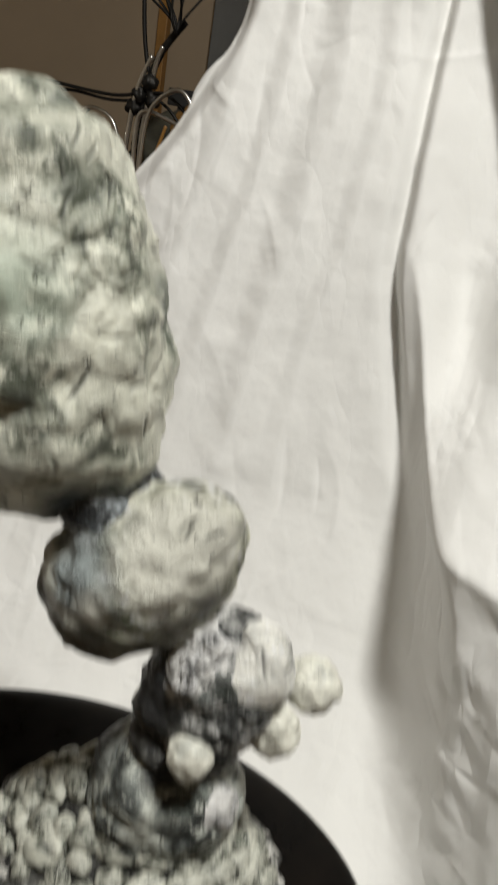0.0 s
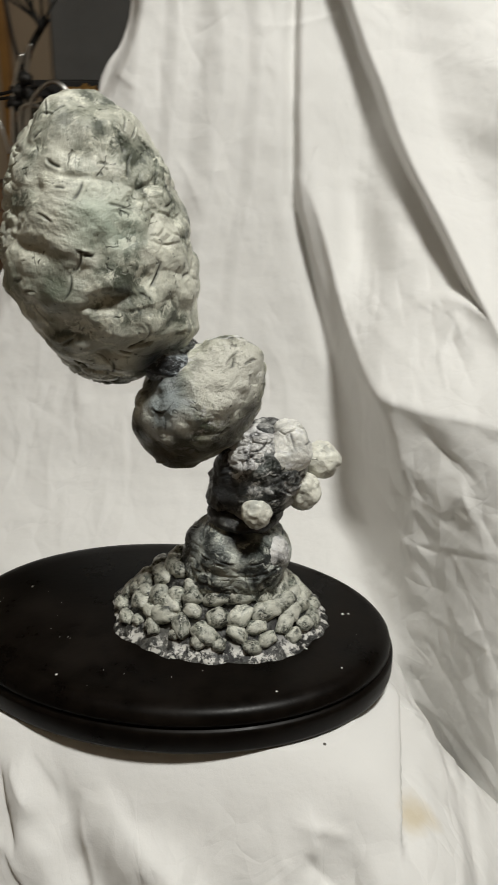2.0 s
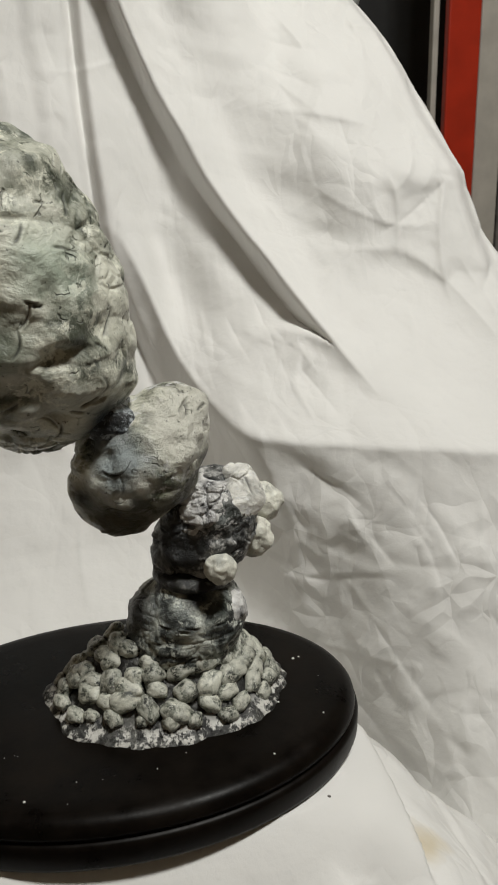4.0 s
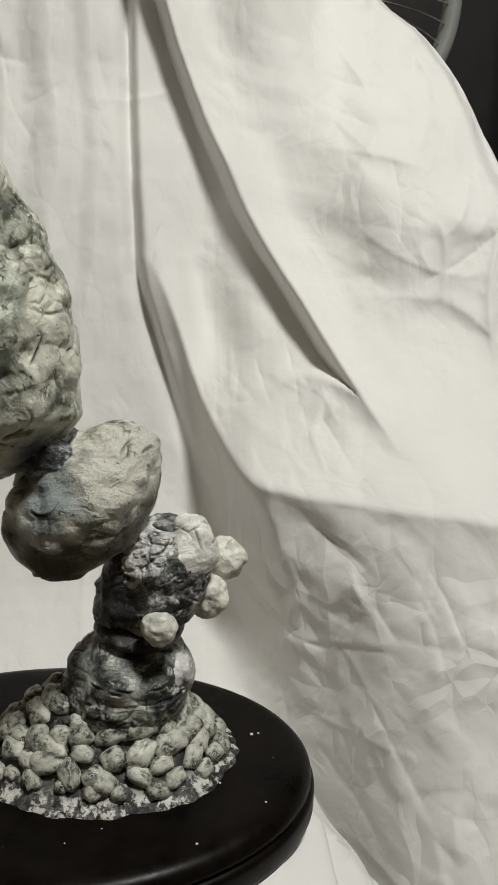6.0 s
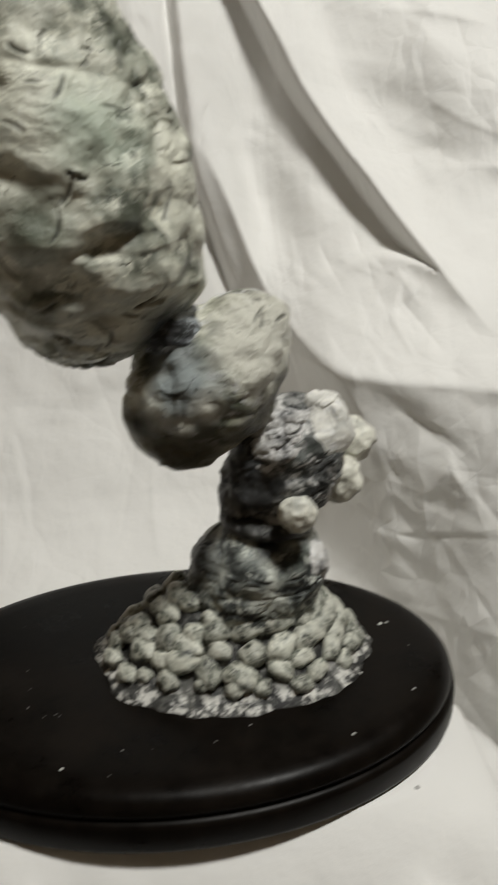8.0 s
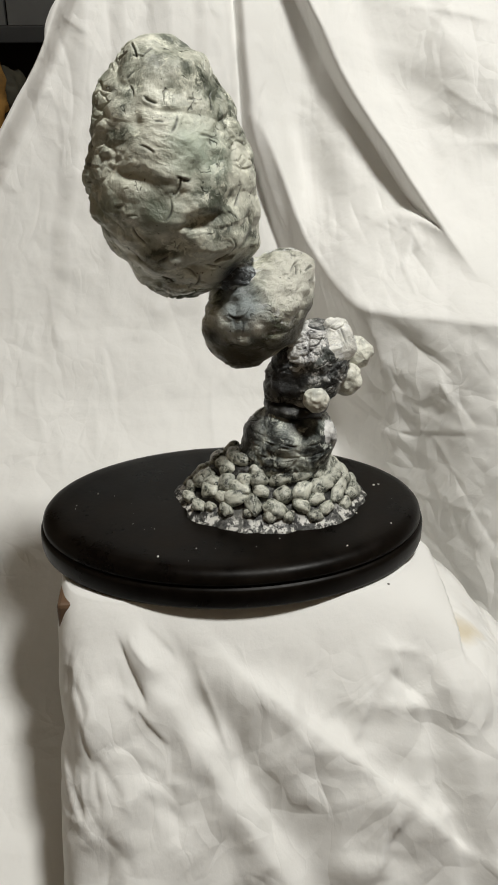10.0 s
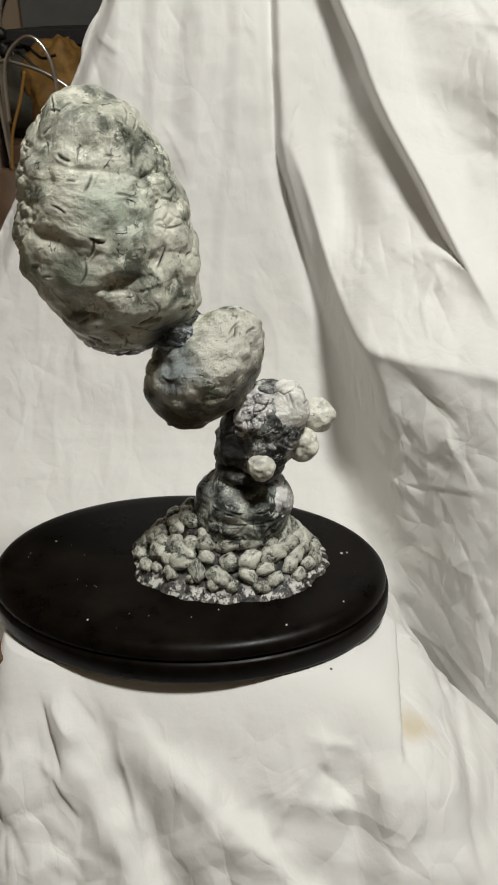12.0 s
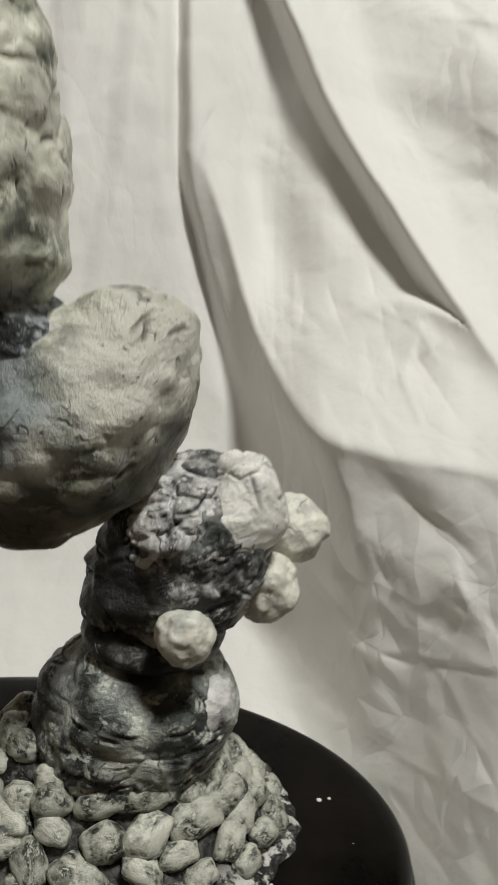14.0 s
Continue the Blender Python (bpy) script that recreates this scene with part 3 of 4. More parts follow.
def plinth_cloth():
    na, nj, inner = 640, 230, 16
    j = np.repeat(np.arange(nj), na)
    a = np.tile(2 * math.pi * np.arange(na) / na, nj)
    ca, sa = np.cos(a), np.sin(a)
    k = (np.abs(ca / 0.126) ** 5.0 + np.abs(sa / 0.084) ** 5.0) ** (-1 / 5.0)
    t = np.clip((j - inner) / (nj - 1 - inner), 0, 1)
    drop = 0.62 * t ** 1.25
    front, right, left, back = np.maximum(-sa, 0), np.maximum(ca, 0), np.maximum(-ca, 0), np.maximum(sa, 0)
    r = k * np.minimum(j / inner, 1.0) + 0.004 * (1 - np.exp(-drop / 0.006))
    # it falls steeply on the far sides and runs out to the front and the right
    ahead = 0.95 * smooth(front, 0.1, 0.6)
    aside = 1.15 * smooth(right, 0.3, 0.85) * (1 - 0.35 * smooth(sa, -0.12, 0.4))
    x = r * ca + aside * 0.45 * (1 - np.exp(-drop / 0.45))
    y = r * sa - ahead * 0.30 * (1 - np.exp(-drop / 0.30))
    z = 0.7705 - drop
    out = np.maximum(ahead, aside)
    p = np.stack([x, y, z], 1)
    on = smooth(drop, 0.004, 0.05)
    wob = 0.006 * value_noise(p, 8, 40)
    n = np.zeros(len(x))
    # (where it starts, its slant, its height, its width to the left and to the right): valleys are negative
    for x0, slant, start, h, left, right in ((-0.080, 0.70, 0.0, 0.0060, 0.020, 0.010), (-0.058, 0.72, 0.0, -0.0085, 0.012, 0.016), (-0.044, 1.36, 0.008, 0.0085, 0.036, 0.009), (-0.020, 1.42, 0.01, -0.0030, 0.012, 0.034),
                                             (-0.118, 0.30, 0.0, 0.0040, 0.012, 0.020), (0.112, 0.25, 0.012, -0.0060, 0.014, 0.010), (0.128, 0.20, 0.020, 0.0100, 0.006, 0.040)):
        d = x - x0 - slant * drop + wob + 0.5 * wob * value_noise(p, 30, 47)
        n += h * np.where(d < 0, np.exp(-(d / left) ** 2), np.exp(-(d / right) ** 2)) * smooth(drop, start, start + 0.035) * smooth(-sa, -0.2, 0.3)
    # the corner pleat on the right: a ridge out from the board's edge with a hollow behind it
    d = x - 0.146 - 0.06 * drop
    n += 0.010 * np.where(d < 0, np.exp(-(d / 0.030) ** 2), np.exp(-(d / 0.004) ** 2)) * smooth(sa, -0.66, -0.50) * (1 - smooth(sa, -0.05, 0.15)) * smooth(drop, 0.001, 0.012)
    n -= 0.009 * np.exp(-((x - 0.162) / 0.010) ** 2 - ((drop - 0.022) / 0.016) ** 2) * (sa < 0.1)
    near, then = cells(p * (1.0, 1.0, 0.7) + 0.02 * np.stack([value_noise(p, 12, 90 + q) for q in range(3)], 1), 13.0, 36)
    n += on * (0.0034 * np.minimum(then - near, 0.6) * smooth(value_noise(p, 9, 37), -0.5, 0.4) + 0.0012 * crumple(p, 12.0, 31, 8, 0.0) + 0.0009 * crumple(p, 28.0, 32, 8, 0.05) + 0.0004 * layers(p, 45, 3, 33))
    n += 0.003 * layers(p, 6, 2, 41) * on
    n += on * (creases(x, z, 130, 51, (-0.16, 0.30, 0.35, 0.77), (0.012, 0.050), (0.0012, 0.0036), (0.005, 0.014)) + creases(x, z, 24, 52, (-0.12, -0.04, 0.66, 0.765), (0.010, 0.025), (0.0010, 0.0026), (0.004, 0.009), (2.2, 0.3)))
    for x0, z0, x1, z1, h, wide in ((0.104, 0.668, 0.072, 0.615, 0.006, 0.010), (0.088, 0.722, 0.074, 0.695, 0.0055, 0.006), (0.092, 0.745, 0.126, 0.740, 0.0045, 0.006), (0.100, 0.732, 0.128, 0.718, -0.0045, 0.007), (0.108, 0.712, 0.134, 0.722, 0.0040, 0.006), (0.100, 0.752, 0.108, 0.730, 0.0035, 0.005), (-0.075, 0.757, -0.052, 0.738, 0.004, 0.004), (-0.066, 0.760, -0.046, 0.742, -0.004, 0.004), (0.084, 0.640, 0.128, 0.668, -0.004, 0.012), (0.090, 0.715, 0.132, 0.712, 0.004, 0.010), (-0.030, 0.740, -0.008, 0.690, 0.007, 0.014), (-0.085, 0.755, -0.062, 0.720, -0.005, 0.007), (-0.070, 0.760, -0.052, 0.735, 0.004, 0.006), (0.136, 0.690, 0.150, 0.600, -0.006, 0.012)):
        line_crease(n, x, z, x0, z0, x1, z1, h, wide)
    n += 0.008 * np.cos(9 * a + 0.6) * smooth(drop, 0.12, 0.4)
    slope = np.clip(out, 0.1, 1.2)
    x, y, z = x + n * ca * 0.8, y + n * sa * 0.8, z + n * 0.6 * slope * on
    z = np.where(j <= inner, 0.7705 + 0.0004 * value_noise(p, 40, 3), z)
    me = grid_mesh("plinth_cloth", np.stack([MID.x + x, MID.y + y, z], 1), na, nj, SHEET, wrap=True)
    me.attributes.new("creased", "FLOAT", "POINT").data.foreach_set("value", 1.6 * on)
    return tagged(new("plinth_cloth", me), "creased white cotton cloth draped over the plinth", "cloth")


plinth_cloth()

# ---- sculpture ----
sculpture = tagged(new("rock_sculpture"), "leaning stack of pale green-grey modelled rocks on a black oval plaque", "sculpture")
sculpture.location = (0, 0.021, 0.7745)
SX, SY, SZ = 0.0, 0.021, 0.7745


def here(x, y, z):
    return (x - SX, y - SY, z - SZ)


def plaque():
    """Oval board with a rounded top edge, a bead and a square foot."""
    profile = [(0.0, 0.0255), (-0.020, 0.0255), (-0.012, 0.0253), (-0.008, 0.0246), (-0.0045, 0.0228), (-0.0022, 0.0200), (-0.0015, 0.0172), (-0.0016, 0.0155),
               (-0.0040, 0.0148), (-0.0042, 0.0138), (-0.0012, 0.0130), (0.0002, 0.0118), (0.0006, 0.0100), (0.0006, 0.0000), (0.0, -0.0020), (-0.0015, -0.0030)]
    bm = bmesh.new()
    n = 192
    rings = []
    for d, z in profile[1:]:
        rings.append([bm.verts.new(((0.1470 + d) * math.cos(2 * math.pi * i / n), 0.003 + (0.1010 + d) * math.sin(2 * math.pi * i / n), z)) for i in range(n)])
    for a, b in zip(rings, rings[1:]):
        for i in range(n):
            bm.faces.new((a[i], b[i], b[(i + 1) % n], a[(i + 1) % n]))
    bm.faces.new(rings[0])
    bm.faces.new(rings[-1][::-1])
    bmesh.ops.recalc_face_normals(bm, faces=bm.faces)
    return part("plaque", bm, PLAQUE, sculpture, "black satin oval wooden plaque with a routed edge")


plaque()

MX, MY, MA, MB, MH = 0.030, 0.029, 0.074, 0.056, 0.044


def mound_height(x, y):
    r = math.hypot((x - MX) / MA, (y - MY) / MB)
    return MH * (1 - step(r, 0.25, 1.0) * 0.55 - 0.45 * min(1.0, r) ** 1.5) if r < 1 else 0.0


def mound():
    bm = bmesh.new()
    n, m = 120, 36
    centre = bm.verts.new(here(MX, MY, 0.8 + MH))
    rows = []
    for j in range(1, m + 1):
        row = []
        for i in range(n):
            a = 2 * math.pi * i / n
            edge = 1 + 0.07 * noise.noise(Vector((math.cos(a) * 2.2, math.sin(a) * 2.2, 1))) + 0.05 * noise.noise(Vector((math.cos(a) * 7, math.sin(a) * 7, 4)))
            t = j / m
            x, y = MX + MA * t * edge * math.cos(a), MY + MB * t * edge * math.sin(a)
            z = 0.8 + MH * (1 - step(t, 0.25, 1.0) * 0.55 - 0.45 * t ** 1.5)
            if j < m:
                z += (0.0025 * noise.noise(Vector((x, y, 0)) * 110) + 0.0015 * noise.noise(Vector((x, y, 3)) * 260)) * (0.3 + (1 - t)) + 0.0008
            else:
                z = 0.8 - 0.0005
            row.append(bm.verts.new(here(x, y, z)))
        rows.append(row)
    for i in range(n):
        bm.faces.new((centre, rows[0][i], rows[0][(i + 1) % n]))
    for a, b in zip(rows, rows[1:]):
        for i in range(n):
            bm.faces.new((a[i], b[i], b[(i + 1) % n], a[(i + 1) % n]))
    return part("mound", bm, MOUND, sculpture, "dark plaster mound smeared with white along its foot")


mound()



def rock(name, rows, yc, deep, mat, label, seed, lumps=(34.0, 0.0030), swell=0.0022, fine=0.0007, nu=150, nv=110, marks=(), nicks=0):
    """A modelled rock from its half-widths at several heights, swollen and thumbed out of round. rows: height, least x, greatest x."""
    zs, lo, hi = (np.array(c) for c in zip(*rows))
    v = np.repeat(np.linspace(-1, 1, nv), nu)
    a = np.tile(2 * math.pi * np.arange(nu) / nu, nv)
    z = (zs[0] + zs[-1]) / 2 + (zs[-1] - zs[0]) / 2 * np.sin(v * math.pi / 2)
    half = np.zeros_like(z)
    mid = np.zeros_like(z)
    for off in (-0.004, 0.0, 0.004):
        half += np.interp(z + off, zs, ((hi - lo) / 2) ** 2) / 3
        mid += np.interp(z + off, zs, (hi + lo) / 2) / 3
    ends = np.sqrt(np.clip(1 - np.abs(v) ** 14, 0, 1))
    half = np.sqrt(half) * ends
    p = np.stack([mid + half * np.cos(a), yc + half * deep * np.sin(a), z], 1)
    c = np.stack([mid * 0.7 + 0.3 * mid.mean(), np.full_like(z, yc), (zs[0] + zs[-1]) / 2 + 0.55 * (z - (zs[0] + zs[-1]) / 2)], 1)
    way = p - c
    way /= np.linalg.norm(way, axis=1)[:, None] + 1e-9
    q = p + 0.006 * np.stack([layers(p, 30, 2, seed + k * 7) for k in range(3)], 1)
    near, then = cells(q * (1.0, 1.0, 1.5), lumps[0], seed)
    cut = smooth(layers(p, 24, 2, seed + 11), -0.1, 0.5)
    d = lumps[1] * (0.8 * (0.55 - near) + 0.35 * cut * (smooth(then - near, 0.0, 0.16) - 1.0))
    near, then = cells(q * (1.0, 1.0, 1.3), lumps[0] * 2.3, seed + 9)
    d += 0.22 * lumps[1] * cut * (smooth(then - near, 0.0, 0.22) - 1.0)
    d += swell * layers(p, 26, 2, seed + 3) + 0.8 * swell * layers(p * (1, 1, 1.4), 58, 2, seed + 6, 0.45) + fine * layers(p, 160, 3, seed + 5)
    for mx, my, mz, wide, deep_ in marks:
        m = np.linalg.norm((p - (mx, my, mz)) / np.array(wide), axis=1)
        d -= 0.7 * deep_ * np.exp(-m ** 2)
    # short tool nicks, with a lip thrown up on one side and dark paint left in them
    wash = np.zeros(len(p))
    r = np.random.RandomState(seed)
    for _ in range(nicks):
        k = r.randint(len(p) // 8, len(p) * 7 // 8)
        across = np.cross(way[k], r.normal(0, (1.0, 1.0, 0.45)))
        across /= np.linalg.norm(across) + 1e-9
        along = np.cross(way[k], across)
        half, w_, deep_ = r.uniform(0.0025, 0.0075), r.uniform(0.0005, 0.0009), r.uniform(0.0005, 0.0015)
        near = np.nonzero(np.abs(p - p[k]).max(1) < 0.012)[0]
        e = p[near] - p[k]
        t = e @ along / half
        b = e @ across + r.uniform(-60, 60) * half * half * t * t
        fade = smooth(1.2 - np.abs(t), 0.0, 0.7)
        groove = np.exp(-(b / w_) ** 2) * fade
        d[near] += deep_ * (0.5 * np.exp(-((b - 2.2 * w_) / (1.3 * w_)) ** 2) * fade - groove)
        wash[near] = np.maximum(wash[near], groove * r.uniform(0.5, 1.0))
    p = p + way * (d * ends)[:, None]
    p -= (SX, SY, SZ)
    me = grid_mesh(name, p, nu, nv, mat, wrap=True)
    me.attributes.new("wash", "FLOAT", "POINT").data.foreach_set("value", wash)
    ob = new(name, me)
    ob.parent = sculpture
    ob["label"] = label
    return ob


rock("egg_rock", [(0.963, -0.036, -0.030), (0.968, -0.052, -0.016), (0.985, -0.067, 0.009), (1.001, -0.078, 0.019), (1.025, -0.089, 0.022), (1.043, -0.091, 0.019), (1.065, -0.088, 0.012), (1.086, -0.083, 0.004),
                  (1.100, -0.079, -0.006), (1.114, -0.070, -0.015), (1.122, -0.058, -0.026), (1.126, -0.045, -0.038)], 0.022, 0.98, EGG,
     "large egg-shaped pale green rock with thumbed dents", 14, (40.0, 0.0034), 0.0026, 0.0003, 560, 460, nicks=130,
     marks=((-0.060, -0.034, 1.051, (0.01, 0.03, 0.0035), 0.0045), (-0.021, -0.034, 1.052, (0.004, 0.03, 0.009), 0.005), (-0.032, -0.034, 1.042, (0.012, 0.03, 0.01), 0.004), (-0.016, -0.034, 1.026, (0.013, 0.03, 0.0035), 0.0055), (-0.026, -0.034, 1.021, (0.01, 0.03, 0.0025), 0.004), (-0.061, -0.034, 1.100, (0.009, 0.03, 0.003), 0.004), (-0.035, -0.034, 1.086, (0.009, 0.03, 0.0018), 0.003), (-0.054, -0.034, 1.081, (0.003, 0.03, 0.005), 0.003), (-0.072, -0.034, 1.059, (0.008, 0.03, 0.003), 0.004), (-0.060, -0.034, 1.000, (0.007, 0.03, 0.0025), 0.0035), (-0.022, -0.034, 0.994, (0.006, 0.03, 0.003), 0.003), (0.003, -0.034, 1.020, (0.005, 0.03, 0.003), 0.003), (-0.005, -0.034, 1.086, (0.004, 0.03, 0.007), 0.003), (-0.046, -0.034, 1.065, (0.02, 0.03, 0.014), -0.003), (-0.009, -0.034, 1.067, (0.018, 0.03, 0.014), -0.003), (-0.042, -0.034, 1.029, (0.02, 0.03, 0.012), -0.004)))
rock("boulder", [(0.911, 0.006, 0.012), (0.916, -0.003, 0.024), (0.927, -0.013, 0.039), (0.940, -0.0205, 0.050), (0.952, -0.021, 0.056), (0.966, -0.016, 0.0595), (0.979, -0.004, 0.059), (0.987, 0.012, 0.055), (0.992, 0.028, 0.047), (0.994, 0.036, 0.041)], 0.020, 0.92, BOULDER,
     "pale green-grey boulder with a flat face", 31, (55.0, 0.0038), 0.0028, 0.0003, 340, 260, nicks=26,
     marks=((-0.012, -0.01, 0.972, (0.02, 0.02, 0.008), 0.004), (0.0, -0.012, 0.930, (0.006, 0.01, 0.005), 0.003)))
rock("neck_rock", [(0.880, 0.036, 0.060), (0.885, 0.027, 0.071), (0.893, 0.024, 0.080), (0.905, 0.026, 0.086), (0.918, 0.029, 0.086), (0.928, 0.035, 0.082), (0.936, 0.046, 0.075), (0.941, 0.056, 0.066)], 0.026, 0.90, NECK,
     "dark pitted grey rock", 52, (70.0, 0.0030), 0.0024, 0.0005, 240, 190, nicks=70)
rock("shoulder_rock", [(0.907, 0.067, 0.077), (0.913, 0.061, 0.084), (0.925, 0.059, 0.0885), (0.936, 0.062, 0.086), (0.944, 0.069, 0.079)], 0.020, 1.05, CROWN,
     "grey rock with a pale worn crown", 57, (70.0, 0.0018), 0.002, 0.0004, 140, 110, nicks=6)
rock("crest_rock", [(0.899, 0.050, 0.062), (0.906, 0.042, 0.070), (0.918, 0.039, 0.074), (0.930, 0.042, 0.073), (0.939, 0.050, 0.068)], 0.017, 1.0, CREST,
     "rough grey plaster lump", 63, (80.0, 0.0030), 0.0022, 0.0007, 150, 120, nicks=16)
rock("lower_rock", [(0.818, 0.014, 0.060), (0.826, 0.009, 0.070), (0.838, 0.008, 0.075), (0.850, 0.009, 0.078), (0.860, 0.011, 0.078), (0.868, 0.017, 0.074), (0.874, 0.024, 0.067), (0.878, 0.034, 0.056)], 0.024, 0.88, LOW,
     "smooth blue-grey squat rock", 73, (40.0, 0.0022), 0.0020, 0.0004, 240, 180, nicks=60, marks=((0.052, -0.004, 0.868, (0.006, 0.02, 0.012), 0.005),))
# black lump that darkens the groove between neck and lower rock
lump("crevice_plaster", here(0.048, 0.024, 0.880), (0.024, 0.0235, 0.008), MOUND, sculpture, "black lump set in the crevice", rough=0.06, bump=0.02, seed=44, detail=4)
lump("joint_plaster", here(0.001, 0.024, 0.981), (0.028, 0.0290, 0.0135), JOINT, sculpture, "dark blue-grey plaster filling the joint", tilt=(0, 28, 0), rough=0.10, bump=0.02, seed=41)
for n, (x, y, z, r, s) in enumerate([(0.059, -0.002, 0.8935, 0.0092, 1.0), (0.0845, 0.024, 0.8975, 0.0108, 1.1), (0.0930, 0.042, 0.9117, 0.0130, 0.85), (0.0645, 0.016, 0.857, 0.0130, 1.0)]):
    lump("knob", here(x, y, z), (r, r * 0.9, r * s), KNOB if n < 3 else CREST, sculpture, "cream rounded knob" if n < 3 else "grey rounded knob", rough=0.13, bump=0.004, seed=20 + n, detail=5)

rng = random.Random(4)
SHAPES = []
for k in range(5):
    bm = bmesh.new()
    bmesh.ops.create_icosphere(bm, subdivisions=3, radius=1.0)
    for v in bm.verts:
        v.co = Vector((math.copysign(abs(c) ** 0.88, c) for c in v.co))
        v.co *= 1 + 0.26 * noise.noise(v.co * 1.3 + Vector((k * 5, 0, 0))) + 0.08 * noise.noise(v.co * 3 + Vector((0, k * 3, 0)))
    me = bpy.data.meshes.new("pebble")
    bm.to_mesh(me)
    bm.free()
    me.materials.append(PEBBLE)
    me.shade_smooth()
    SHAPES.append(me)
for t, count in [(0.43, 12), (0.54, 16), (0.65, 19), (0.75, 22), (0.85, 25)]:
    for i in range(count):
        a = 2 * math.pi * (i + rng.uniform(-0.22, 0.22)) / count + t * 9
        tt = t + rng.uniform(-0.04, 0.04)
        if math.sin(a) > 0.45 and math.cos(a) < 0.3:
            continue
        x, y = MX + MA * tt * math.cos(a), MY + MB * tt * math.sin(a)
        s = rng.uniform(0.78, 1.22) * (1.05 if t < 0.85 else 0.80)
        ob = new("pebble", rng.choice(SHAPES))
        ob.parent = sculpture
        ob.location = here(x, y, 0.8 + mound_height(x, y) + 0.0026)
        out = Vector((math.cos(a) / MA, math.sin(a) / MB, 0)).normalized()
        up = (out + Vector((0, 0, 0.9))).normalized()
        side = up.cross(Vector((0, 0, 1))).normalized()
        turn = Matrix((side, up.cross(side), up)).transposed() @ Matrix.Rotation(rng.gauss(0, 0.6), 3, "Z")
        ob.rotation_euler = turn.to_euler()
        ob.scale = (0.0067 * s * rng.uniform(0.85, 1.2), 0.0053 * s, 0.0048 * s)


def flecks():
    bm = bmesh.new()
    r = random.Random(9)
    spots = [(0.113, 0.040, 0.0012), (0.117, 0.041, 0.0008), (0.078, -0.046, 0.0008), (-0.105, 0.040, 0.0010), (-0.055, -0.051, 0.0009), (0.092, -0.002, 0.0008), (0.115, -0.018, 0.0007)]
    for _ in range(26):
        a, t = r.uniform(0, 6.28), r.uniform(0.55, 0.88)
        spots.append((0.14 * t * math.cos(a), 0.021 + 0.095 * t * math.sin(a), r.uniform(0.0002, 0.0005)))
    for x, y, s in spots:
        got = bmesh.ops.create_icosphere(bm, subdivisions=1, radius=s)["verts"]
        for v in got:
            v.co.z *= 0.4
            v.co += Vector(here(x, y, 0.8001))
    ob = part("paint_flecks", bm, FLECK, sculpture, "tiny white paint flecks")
    ob["kind"] = "stuff"


flecks()

# ---- background things ----


def board(name, x0, x1, y0, y1, height, mat, label, lean=0.0):
    ob = link_mesh(name, box(bmesh.new(), (0, 0, 0), (x1 - x0, y1 - y0, height), 0.003), mat, smooth=False)
    ob.matrix_world = pose(x0, y0, 0.006, 0, lean, 0)
    return tagged(ob, label, "board", "boards leaning together")


for name, x0, x1, y, mat, label in (
        ("narrow_board", 0.739, 0.751, 1.22, CREAM, "narrow cream edge of an upright board"),
        ("red_board", 0.756, 0.820, 1.19, RED, "red gloss painted upright board with worn wooden edge"),
        ("cream_board", 0.828, 0.882, 1.205, CREAM, "cream painted upright board with small chips"),
        ("grey_board", 0.889, 0.928, 1.21, GREY, "weathered grey upright timber"),
        ("brown_board", 0.946, 0.979, 1.20, AMBER, "varnished brown upright board")):
    board(name, x0, x1, y, y + 0.02, 1.75, mat, label, -1.0)
ob = link_mesh("tall_cabinet", box(bmesh.new(), (0.30, 1.55, 0.0), (0.92, 1.95, 1.95), 0.004), DARK, smooth=False)
tagged(ob, "tall dark cabinet standing in shadow behind the sheet", "cabinet")
ob = link_mesh("brown_post", box(bmesh.new(), (0.93, 1.50, 0.0), (1.03, 1.60, 2.5), 0.004), WOOD, smooth=False)
tagged(ob, "dark brown wooden post behind the boards", "post")


